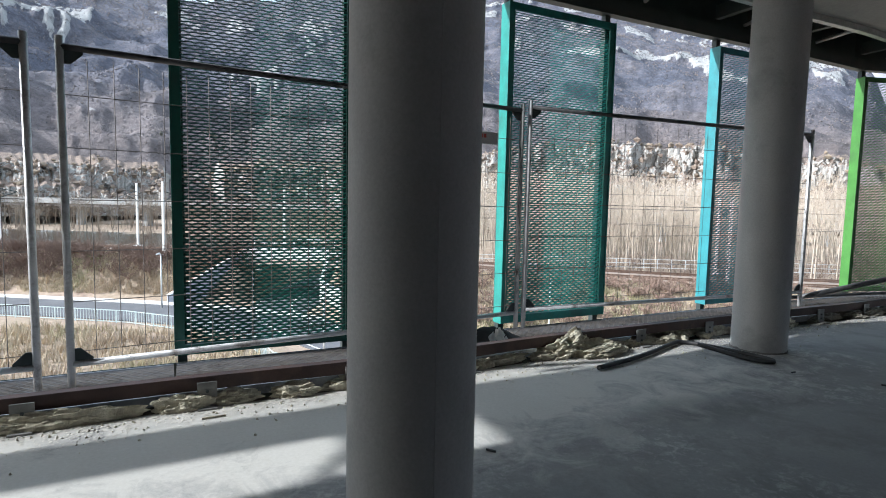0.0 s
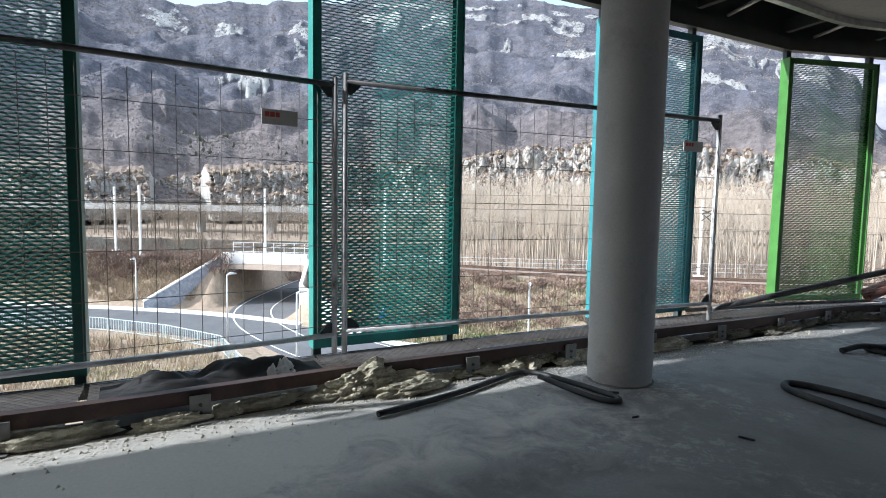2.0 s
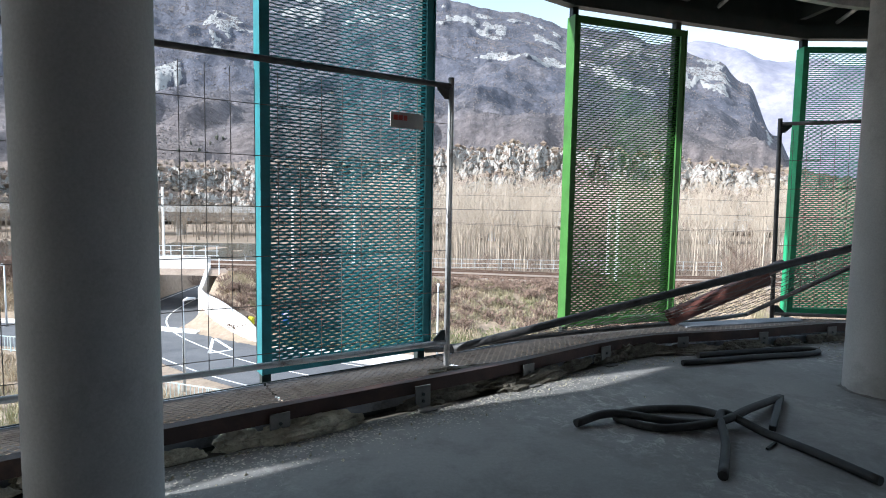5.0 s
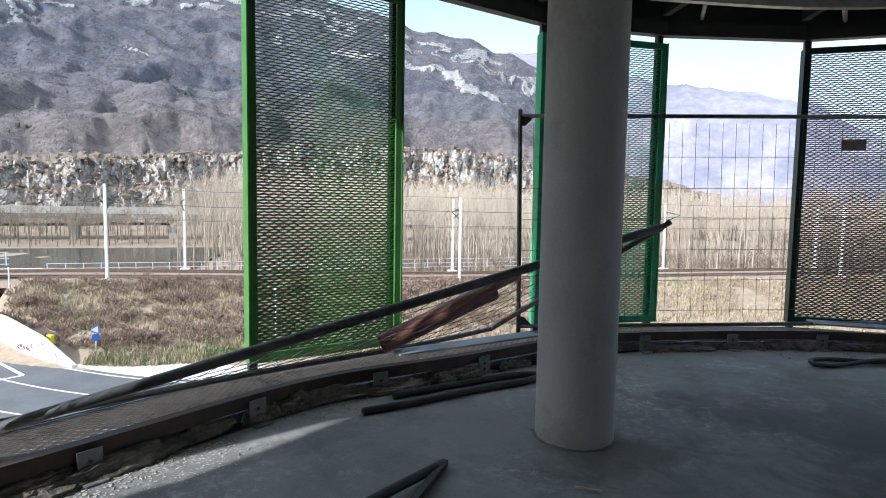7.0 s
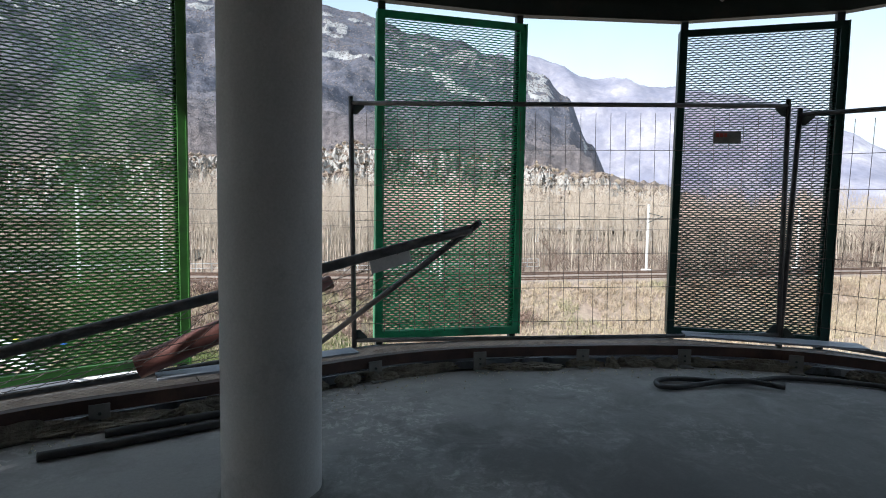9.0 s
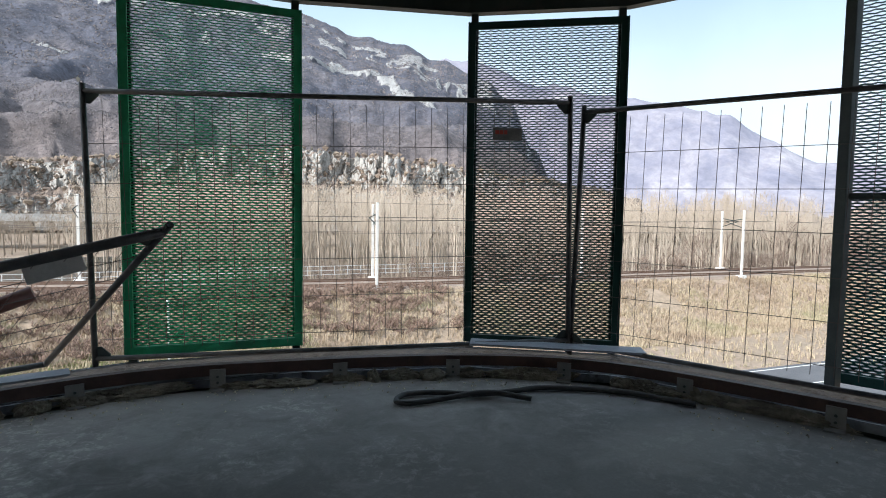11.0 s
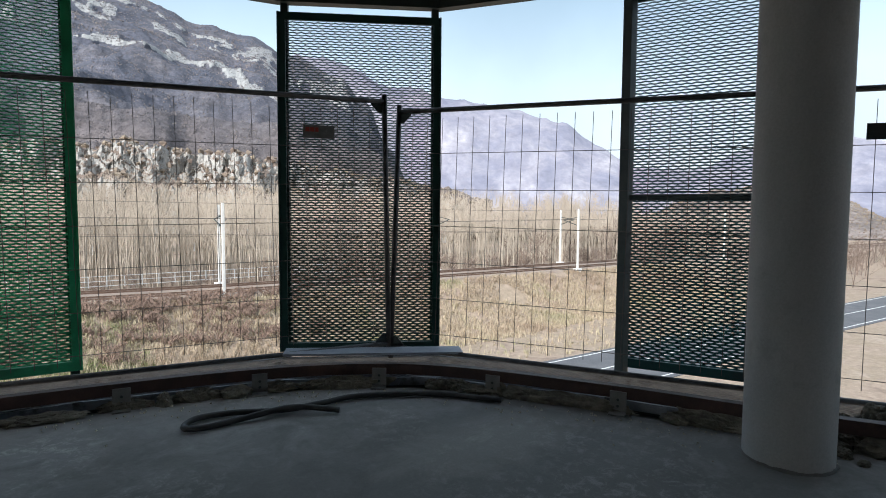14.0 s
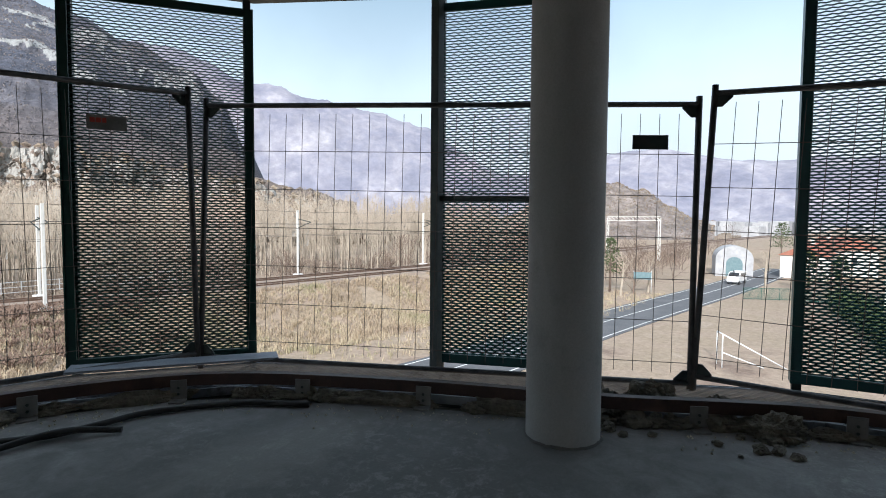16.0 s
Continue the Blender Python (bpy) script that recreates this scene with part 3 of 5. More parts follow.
        n = noise.noise(c * 1.1 + off) * 0.45 + noise.noise(c * 2.7 + off) * 0.28 + noise.noise(c * 6.0 + off) * 0.22 + noise.noise(c * 13.0 + off) * 0.10
        c = c * (1 + n)
        v.co = Vector((centre[0] + c.x * size[0], centre[1] + c.y * size[1], max(centre[2] + c.z * size[2], 0.0 if centre[2] >= 0 else -0.3)))


rm = random.Random(11)
total, k = length(EDGE), 0
s = 3.0
while s < total - 3.5:
    p, d = along(EDGE, s)
    o = Vector((-d.y, d.x))
    big = rm.random() < 0.35
    sx, sy, sz = rm.uniform(0.05, 0.17), rm.uniform(0.03, 0.07), rm.uniform(0.025, 0.06)
    if big:
        sx, sz = rm.uniform(0.18, 0.34), rm.uniform(0.045, 0.075)
    bm = bmesh.new()
    q = o * rm.uniform(0.0, 0.07)
    lump(bm, (0, 0, 0.015), (sx, sy, sz), k + 1, 3 if sx < 0.12 else 4)
    # Past x 2.4 the lumps take the copy with shade in its colour.
    thing("mortar_lump", bm, M["rubble"] if p.x < 2.4 else M["rubble_shaded"], "rough broken mortar along the slab edge", "rubble", "broken mortar along the slab edge",
          at=pose(p.x + q.x, p.y + q.y, 0, 0, 0, math.degrees(math.atan2(d.y, d.x))))
    s += sx * rm.uniform(1.1, 2.3)
    k += 1
# the larger heaps
for n, (x, y, sx, sy, sz, a) in enumerate([(-0.10, 3.12, 0.24, 0.11, 0.12, 35), (0.22, 3.17, 0.20, 0.06, 0.045, 35), (0.78, 3.80, 0.20, 0.09, 0.09, 35), (1.10, 4.03, 0.15, 0.09, 0.10, 35),
                                          (3.1, 5.22, 0.40, 0.13, 0.10, 24), (4.22, 5.84, 0.15, 0.09, 0.09, 20), (11.0, 3.32, 0.12, 0.10, 0.10, 70), (11.22, 3.12, 0.17, 0.13, 0.14, 80), (11.28, 2.78, 0.11, 0.10, 0.11, 80), (11.20, 2.45, 0.14, 0.12, 0.09, 85)]):
    bm = bmesh.new()
    lump(bm, (0, 0, 0.03), (sx, sy, sz), 40 + n, 5)
    thing("mortar_mound", bm, M["rubble"] if x < 2.4 else M["rubble_shaded"], "heap of crumbled pale mortar on the slab edge", "rubble", "broken mortar along the slab edge", at=pose(x, y, 0, 0, 0, a))

# broken pieces scattered by the last column
for n in range(34):
    x, y = rm.gauss(11.0, 0.20), rm.uniform(2.25, 3.35)
    r = rm.uniform(0.012, 0.038)
    bm = bmesh.new()
    lump(bm, (0, 0, r * 0.4), (r * 1.3, r, r * 0.8), 80 + n, 3)
    thing("mortar_chunk", bm, M["rubble_shaded"], "small broken chunk of mortar on the floor", "rubble", "chunks of mortar by the column", at=pose(x, y, 0, 0, 0, rm.uniform(0, 360)))

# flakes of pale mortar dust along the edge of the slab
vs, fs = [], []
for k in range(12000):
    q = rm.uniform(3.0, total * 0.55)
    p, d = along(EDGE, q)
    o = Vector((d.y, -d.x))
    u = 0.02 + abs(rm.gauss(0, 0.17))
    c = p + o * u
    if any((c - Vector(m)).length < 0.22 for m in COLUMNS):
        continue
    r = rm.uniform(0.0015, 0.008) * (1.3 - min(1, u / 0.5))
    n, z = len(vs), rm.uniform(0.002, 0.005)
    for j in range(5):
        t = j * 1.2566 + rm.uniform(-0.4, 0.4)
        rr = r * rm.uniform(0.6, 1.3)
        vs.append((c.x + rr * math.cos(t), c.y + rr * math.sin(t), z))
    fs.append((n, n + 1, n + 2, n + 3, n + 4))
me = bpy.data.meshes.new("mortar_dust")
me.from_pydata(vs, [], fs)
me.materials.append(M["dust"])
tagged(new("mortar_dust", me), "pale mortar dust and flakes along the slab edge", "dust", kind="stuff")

# crumbs of mortar
vs, fs = [], []
for k in range(1500):
    s = rm.uniform(3.0, total - 3.0)
    p, d = along(EDGE, s)
    o = Vector((d.y, -d.x))
    u = abs(rm.gauss(0, 0.16)) + 0.02
    c = p + o * u
    r = rm.uniform(0.003, 0.011)
    n = len(vs)
    for a in range(3):
        t = a * 2.1 + rm.random()
        vs.append((c.x + r * math.cos(t), c.y + r * math.sin(t), 0.0))
    vs.append((c.x, c.y, r * 1.2))
    fs += [(n, n + 1, n + 3), (n + 1, n + 2, n + 3), (n + 2, n, n + 3)]
me = bpy.data.meshes.new("mortar_crumbs")
me.from_pydata(vs, [], fs)
me.materials.append(M["rubble"])
tagged(new("mortar_crumbs", me), "crumbs of mortar scattered inside the slab edge", "rubble", kind="stuff")

# crumpled dark sheet and pale plastic on the walkway
def sheet_lump(x, y, a, sx, sy, sz, mat, label, seed):
    bm = bmesh.new()
    bmesh.ops.create_grid(bm, x_segments=40, y_segments=16, size=1)
    for v in bm.verts:
        e = max(0.0, 1 - v.co.x ** 2) * max(0.0, 1 - v.co.y ** 2)
        n = noise.noise(Vector((v.co.x * 2.5 + seed, v.co.y * 2, 0))) + 0.5 * noise.noise(Vector((v.co.x * 6 + seed, v.co.y * 5, 1)))
        v.co = Vector((v.co.x * sx, v.co.y * sy, e * sz * (0.7 + 0.8 * n) + 0.004))
    for f in bm.faces:
        f.smooth = True
    ob = thing("crumpled_sheet", bm, mat, label, "sheet", at=pose(x, y, 0.045, 0, 0, a))
    return ob


sheet_lump(-0.95, 3.10, 34, 0.62, 0.16, 0.13, M["sack"], "crumpled black plastic sheet lying on the walkway", 2)
sheet_lump(-0.62, 3.22, 34, 0.12, 0.06, 0.10, M["sheet_pale"], "scrap of pale plastic on the walkway", 5)
sheet_lump(6.9, 6.62, 0, 0.75, 0.13, 0.06, M["sack"], "dark rubber sheet lying along the walkway", 8)

# loose board on the walkway
bm = bmesh.new()
beam(bm, (9.12, 6.42, 0.155), (10.30, 5.70, 0.135), 0.20, 0.018, 0.003)
board_mat = two_tone("blue_grey_board", (0.20, 0.225, 0.265), (0.28, 0.30, 0.345), 4, 0.6, fine=60)
thing("loose_board", bm, board_mat, "blue-grey flat board lying along the walkway", "board")
bm = bmesh.new()
beam(bm, (5.0, 6.42, 0.13), (6.3, 6.72, 0.13), 0.16, 0.015, 0.003)
thing("loose_board", bm, board_mat, "blue-grey flat board lying along the walkway", "board")

# post with a middle rail inside the last bays
post = empty("rail_post", "dark grey steel post with a horizontal tube across the screen", "post", at=pose(11.02, 4.70, 0))
bm = bmesh.new()
beam(bm, (0, 0, 0.0), (0, 0, 2.95), 0.07, 0.07, 0.005, up=(0, 1, 0))
grey_paint = two_tone("grey_green_paint", (0.06, 0.08, 0.08), (0.09, 0.11, 0.11), 6, 0.45, fine=80)
part("upright", bm, grey_paint, post)
bm = bmesh.new()
tube(bm, [(0.0, 0.0, 1.36), (0.56, -1.10, 1.36)], 0.024, 10)
part("rail", bm, grey_paint, post)


# fallen fence that leans from the walkway
fallen = empty("fallen_fence", "bent site fence fallen askew across the slab edge", "fence", "temporary site fences")
TOP = spline([(2.90, 5.60, 0.13), (4.25, 5.71, 0.45), (5.6, 5.82, 0.77), (6.90, 5.93, 1.08)], 6)
BOT = spline([(2.70, 5.72, 0.09), (4.0, 6.30, 0.09), (5.2, 6.70, 0.10), (6.08, 7.16, 0.09)], 6)
for line, r in ((TOP, 0.030), (BOT, 0.021)):
    bm = bmesh.new()
    tube(bm, line, r, 10)
    part("rail", bm, M["fence_backlit"], fallen)
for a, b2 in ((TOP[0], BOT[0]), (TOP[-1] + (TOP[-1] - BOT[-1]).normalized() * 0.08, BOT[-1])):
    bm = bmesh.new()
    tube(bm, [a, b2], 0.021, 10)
    part("upright", bm, M["fence_backlit"], fallen)
bm = bmesh.new()
a = TOP[-1] + (TOP[-2] - TOP[-1]).normalized() * 0.02
tri = [a, a + (TOP[-2] - TOP[-1]).normalized() * 0.14, a + (BOT[-1] - TOP[-1]).normalized() * 0.14]
lo = [bm.verts.new(p + Vector((0, 0, -0.004))) for p in tri]
hi = [bm.verts.new(p + Vector((0, 0, 0.004))) for p in tri]
bm.faces.new(lo)
bm.faces.new(hi[::-1])
for k in range(3):
    bm.faces.new((lo[k], hi[k], hi[(k + 1) % 3], lo[(k + 1) % 3]))
part("gusset", bm, M["dark_steel"], fallen)


def at_line(line, t):
    f = t * (len(line) - 1)
    k = min(int(f), len(line) - 2)
    return line[k].lerp(line[k + 1], f - k)


for k in range(1, 27):
    t = k / 27
    a, b2 = at_line(TOP, t), at_line(BOT, min(1, max(0, t - 0.10 * math.sin(t * math.pi))))
    mid = a.lerp(b2, 0.5) + Vector((0, 0, -0.05 * math.sin(t * math.pi)))
    bm = bmesh.new()
    tube(bm, [a, mid, b2], 0.0022, 4, False)
    part("wire", bm, M["wire"], fallen)
for j in range(1, 7):
    f = j / 7
    bm = bmesh.new()
    tube(bm, [at_line(TOP, t).lerp(at_line(BOT, t), f) + Vector((0, 0, -0.05 * math.sin(t * math.pi) * math.sin(f * math.pi))) for t in (k / 10 for k in range(11))], 0.0026, 4, False)
    part("wire", bm, M["wire"], fallen)
bm = bmesh.new()
p = TOP[-1].lerp(TOP[0], 0.13) + Vector((0, 0.07, -0.07))
beam(bm, p - Vector((0.13, 0.015, 0.035)), p + Vector((0.13, 0.015, 0.035)), 0.008, 0.10, 0.002)
part("name_plate", bm, M["label_white"], fallen, "pale grey name plate")

# brown-red pipe lying over the walkway
pipe = empty("drain_pipe", "brown-red plastic pipe resting on the fallen fence", "pipe")
bm = bmesh.new()
a, b2 = Vector((4.90, 6.42, 0.20)), Vector((5.80, 6.50, 0.56))
tube(bm, [a, b2], 0.075, 20, False)
tube(bm, [b2, a], 0.068, 20, False)
part("pipe_wall", bm, M["pipe_red"], pipe)
bm = bmesh.new()
tube(bm, [b2 + (a - b2) * 0.08, b2 + (a - b2) * 0.0], 0.082, 20, False)
part("collar", bm, M["pipe_red"], pipe)
bm = bmesh.new()
tube(bm, [(5.55, 6.62, 0.44), (6.12, 6.72, 0.66)], 0.05, 16)
thing("drain_pipe", bm, M["pipe_red"], "short brown-red plastic pipe beside a longer one", "pipe")


# ---- outdoors ----
indoors = set(scene.objects)

def natural(name, cols, scale, fine, rough=0.95, bumped=0.5, dist=0.3, coord="Object", lo=0.3, hi=0.7):
    mat, nt, b = shader(name, rough)
    n1, n2 = noise_tex(nt, scale, 8, 0.65, coord, distort=0.3), noise_tex(nt, fine, 5, 0.7, coord)
    k = len(cols)
    col = ramp(nt, n1, [(lo + (hi - lo) * j / (k - 1), c) for j, c in enumerate(cols)])
    col = mixc(nt, 0.5, col, ramp(nt, n2, [(0.3, (0.3, 0.3, 0.3)), (0.7, (0.75, 0.75, 0.75))]), "OVERLAY")
    nt.links.new(col, b.inputs["Base Color"])
    bump(nt, b, n2, bumped, dist)
    return mat


M["grass"] = natural("dry_grass_ground", [(0.21, 0.150, 0.116), (0.37, 0.284, 0.215), (0.33, 0.258, 0.185), (0.43, 0.338, 0.265)], 0.12, 1.6)
M["asphalt"] = natural("asphalt", [(0.10, 0.102, 0.11), (0.15, 0.152, 0.16)], 0.3, 14, 0.9, 0.2, 0.01)
M["pale_concrete"] = natural("pale_concrete", [(0.68, 0.67, 0.65), (0.80, 0.79, 0.77)], 0.25, 6, 0.85, 0.15, 0.01)
M["line_paint"] = natural("road_paint", [(0.7, 0.7, 0.68), (0.8, 0.8, 0.78)], 1, 9, 0.7, 0.05, 0.01)
M["ballast"] = natural("ballast", [(0.25, 0.19, 0.15), (0.36, 0.29, 0.235)], 0.5, 7, 0.95, 0.8, 0.05)
M["rail_steel"] = two_tone("rail_steel", (0.12, 0.075, 0.055), (0.19, 0.13, 0.10), 2, 0.5, 0.5, fine=20)
M["pole"] = two_tone("pale_pole", (0.62, 0.60, 0.56), (0.74, 0.72, 0.68), 1.5, 0.7, fine=20)
M["lamp_metal"] = two_tone("lamp_metal", (0.55, 0.56, 0.56), (0.68, 0.69, 0.69), 2, 0.45, 0.4, fine=20)
M["rail_green"] = two_tone("grey_green_railing", (0.42, 0.50, 0.50), (0.55, 0.63, 0.62), 2, 0.5, fine=20)
M["bark"] = natural("bare_bark", [(0.320, 0.268, 0.212), (0.464, 0.400, 0.328)], 0.05, 1.2, 0.95, 0.1, 0.02)
M["bark_dark"] = natural("dark_twigs", [(0.120, 0.088, 0.072), (0.208, 0.152, 0.120)], 0.08, 1.5, 0.95, 0.1, 0.02)
M["bark_river"] = natural("riverside_bark", [(0.20, 0.16, 0.125), (0.32, 0.265, 0.205)], 0.05, 1.2, 0.95, 0.1, 0.02)
M["bramble"] = natural("bramble_stems", [(0.160, 0.108, 0.084), (0.256, 0.180, 0.140)], 0.08, 1.5, 0.95, 0.1, 0.02)
M["tuft"] = natural("dry_tufts", [(0.248, 0.180, 0.128), (0.46, 0.375, 0.265), (0.27, 0.265, 0.14)], 0.10, 2.0, 0.95, 0.1, 0.02)
M["evergreen"] = natural("evergreen_leaves", [(0.045, 0.075, 0.03), (0.10, 0.13, 0.05)], 0.4, 3, 0.9, 0.3, 0.05)
M["stone"] = natural("split_stone_facing", [(0.22, 0.235, 0.28), (0.38, 0.39, 0.44)], 1.4, 3.2, 0.9, 0.9, 0.1)
M["roof_tile"] = natural("red_roof_tile", [(0.30, 0.12, 0.085), (0.42, 0.19, 0.13)], 0.6, 5, 0.9, 0.3, 0.03)
M["render_white"] = natural("white_render", [(0.62, 0.60, 0.56), (0.74, 0.72, 0.68)], 0.3, 5, 0.9, 0.1, 0.01)
M["window_dark"] = two_tone("dark_glazing", (0.02, 0.025, 0.03), (0.04, 0.045, 0.05), 2, 0.15, fine=20, bumped=0.0)
M["sign_blue"] = two_tone("sign_blue", (0.03, 0.10, 0.38), (0.04, 0.13, 0.45), 3, 0.4, fine=20, bumped=0.0)
M["sign_white"] = two_tone("sign_white", (0.70, 0.70, 0.70), (0.78, 0.78, 0.78), 3, 0.4, fine=20, bumped=0.0)
M["sign_yellow"] = two_tone("sign_yellow", (0.72, 0.62, 0.02), (0.80, 0.70, 0.04), 3, 0.5, fine=20, bumped=0.0)
M["sign_teal"] = two_tone("sign_teal", (0.10, 0.17, 0.19), (0.14, 0.21, 0.23), 3, 0.5, fine=20, bumped=0.0)
M["van_white"] = two_tone("van_white", (0.66, 0.66, 0.66), (0.72, 0.72, 0.72), 2, 0.3, fine=20, bumped=0.0)


def water_material():
    mat, nt, b = shader("river_water", 0.12)
    nt.links.new(ramp(nt, noise_tex(nt, 0.05), [(0.3, (0.05, 0.06, 0.05)), (0.7, (0.09, 0.10, 0.085))]), b.inputs["Base Color"])
    bump(nt, b, noise_tex(nt, 0.6, 3), 0.15, 0.1)
    return mat


def mountain_material(name, wood, rock, scale=1.0, strata=False):
    """Bare woodland on the gentle slopes, pale rock where it is steep."""
    mat, nt, b = shader(name, 0.95)
    if strata:
        known = nt.nodes.new("ShaderNodeAttribute")
        known.attribute_name = "bare_rock"
        steep = math_node(nt, "ADD", math_node(nt, "MULTIPLY", known.outputs["Fac"], 0.55), 0.12)
    else:
        geo = nt.nodes.new("ShaderNodeNewGeometry")
        sep = nt.nodes.new("ShaderNodeSeparateXYZ")
        nt.links.new(geo.outputs["True Normal"], sep.inputs[0])
        steep = math_node(nt, "SUBTRACT", 1.0, sep.outputs[2])
    n1 = noise_tex(nt, 0.012 * scale, 10, 0.72)
    n2 = noise_tex(nt, 0.16 * scale, 6, 0.75)
    n3 = noise_tex(nt, 0.07 * scale, 8, 0.75, stretch=(1, 1, 0.28))
    n4 = noise_tex(nt, 0.035 * scale, 7, 0.7)
    f = math_node(nt, "ADD", steep, math_node(nt, "MULTIPLY", math_node(nt, "SUBTRACT", n1, 0.5), 0.8))
    f = math_node(nt, "ADD", f, math_node(nt, "MULTIPLY", math_node(nt, "SUBTRACT", n4, 0.5), 0.55))
    f = math_node(nt, "ADD", f, math_node(nt, "MULTIPLY", math_node(nt, "SUBTRACT", n3, 0.5), 0.9))
    mask = ramp(nt, f, [(0.43, (0, 0, 0)), (0.53, (1, 1, 1))])
    k = len(wood)
    woodc = ramp(nt, n1, [(0.30 + 0.4 * j / (k - 1), c) for j, c in enumerate(wood)])
    if strata:
        # Brown low down fades upward into the wood colours, which hold the haze tint.
        place = nt.nodes.new("ShaderNodeNewGeometry")
        up = nt.nodes.new("ShaderNodeSeparateXYZ")
        nt.links.new(place.outputs["Position"], up.inputs[0])
        height = math_node(nt, "ADD", math_node(nt, "DIVIDE", up.outputs[2], 260.0), math_node(nt, "MULTIPLY", math_node(nt, "SUBTRACT", n1, 0.5), 0.9))
        woodc = mixc(nt, ramp(nt, height, [(0.15, (0.75, 0.75, 0.75)), (0.62, (0, 0, 0))]), woodc, (0.18, 0.146, 0.132))
    woodc = mixc(nt, 0.6, woodc, ramp(nt, n4, [(0.35, (0.25, 0.25, 0.25)), (0.65, (0.72, 0.72, 0.72))]), "OVERLAY")
    woodc = mixc(nt, 0.65, woodc, ramp(nt, n2, [(0.35, (0.22, 0.22, 0.22)), (0.65, (0.78, 0.78, 0.78))]), "OVERLAY")
    rockc = ramp(nt, n3, [(0.36, tuple(v * 0.35 for v in rock)), (0.47, tuple(v * 0.8 for v in rock)), (0.6, rock)])
    col = mixc(nt, mask, woodc, rockc)
    nt.links.new(col, b.inputs["Base Color"])
    bump(nt, b, mixc(nt, 0.5, n2, n3), 0.9, 6.0 / scale)
    return mat


# Wood colours are shifted to blue-purple to carry the haze of distance.
M["mountain"] = mountain_material("wooded_mountain_hazed", [(0.066, 0.074, 0.102), (0.105, 0.107, 0.134), (0.165, 0.152, 0.162)], (0.42, 0.417, 0.41), strata=True)
# Air haze of the far range is painted: pale blue colours plus a faint emission.
M["hazed_far_mountain"] = natural("hazed_far_mountain", [(0.12, 0.125, 0.17), (0.175, 0.175, 0.22), (0.25, 0.24, 0.275), (0.42, 0.40, 0.42)], 0.004, 0.02, 0.95, 0.2, 10.0)
far_b = M["hazed_far_mountain"].node_tree.nodes["Principled BSDF"]
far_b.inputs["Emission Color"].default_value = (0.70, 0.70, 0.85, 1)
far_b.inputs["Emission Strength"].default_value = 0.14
M["knoll"] = mountain_material("wooded_knoll", [(0.19, 0.165, 0.155), (0.26, 0.22, 0.20), (0.33, 0.28, 0.245)], (0.47, 0.46, 0.45))
M["cliff"] = mountain_material("quarry_cliff", [(0.17, 0.13, 0.105), (0.26, 0.20, 0.16)], (0.44, 0.42, 0.39), 6.0)


def smooth01(t):
    t = min(1, max(0, t))
    return t * t * (3 - 2 * t)


def rail_y(x):
    return 60 - 0.08 * x


def toe_y(x):
    """Foot of the railway bank."""
    return 54 - 13 * smooth01((x + 30) / 27)


def bank_z(x):
    return -5.9 - 0.6 * smooth01((x + 20) / 50)


UNDER = (-22.5, 58.0, 4.6)


def ground_z(x, y):
    t, r = toe_y(x), rail_y(x)
    z = -10 + (bank_z(x) + 10) * smooth01((y - t) / (r - 5 - t))
    if y > r + 6:
        z -= 2.2 * smooth01((y - r - 6) / 10)
    if y > 135:
        z += 1.5 * smooth01((y - 135) / 60)
    cut = smooth01((UNDER[2] + 0.8 - abs(x - UNDER[0])) / 0.8) * smooth01((y - 48) / 3)
    if y < 76:
        z = z * (1 - cut) - 10.0 * cut
    if x < -30 and y > toe_y(x) + 2:
        z += 0.3 * noise.noise(Vector((x * 0.2, y * 0.2, 0)))
    z += 0.10 * noise.noise(Vector((x * 0.15, y * 0.15, 3))) * smooth01((y - t - 1) / 4) * (1 - cut)
    return z


def steps(lo, hi, fine_lo, fine_hi, fine):
    """Grid lines, close together in the middle and wider and wider outside."""
    out = list(np.arange(fine_lo, fine_hi + fine, fine))
    g, v = fine, out[-1]
    while v < hi:
        g *= 1.25
        v += g
        out.append(v)
    g, v, low = fine, out[0], []
    while v > lo:
        g *= 1.25
        v -= g
        low.append(v)
    return low[::-1] + out


xs, ys = steps(-2700, 2700, -60, 70, 0.8), steps(-2000, 2700, 34, 80, 0.8)
vs = [(x, y, ground_z(x, y)) for y in ys for x in xs]
w = len(xs)
fs = [(j * w + k, j * w + k + 1, (j + 1) * w + k + 1, (j + 1) * w + k) for j in range(len(ys) - 1) for k in range(w - 1)]
me = bpy.data.meshes.new("ground")
me.from_pydata(vs, [], fs)
me.materials.append(M["grass"])
me.shade_smooth()
tagged(new("ground", me), "dry winter grass field with a raised railway bank", "ground", kind="structure")


def ribbon(line, half, z, mat, name, label, category, kind="structure", off=0.0, thick=0.08):
    bm = bmesh.new()
    pts = smooth2([Vector(p) for p in line], 10)
    sweep(bm, pts, [(off - half, z - thick), (off + half, z - thick), (off + half, z), (off - half, z)])
    return tagged(thing(name, bm, mat), label, category, kind=kind)


# roads
MAIN = [(-22.5, 80), (-22.5, 62), (-20.5, 52), (-14, 43.5), (-4, 36.5), (10, 32), (32, 26.5), (68.8, 23.0), (122, 17.2), (215, 11), (360, 4)]
SIDE = [(-17, 44), (-30, 47.5), (-50, 48.5), (-90, 49), (-200, 52)]
ribbon(MAIN, 3.9, -9.93, M["asphalt"], "road", "grey asphalt road curving out of an underpass", "road")
ribbon(SIDE, 3.6, -9.945, M["asphalt"], "road", "grey asphalt road along the railway bank", "road")
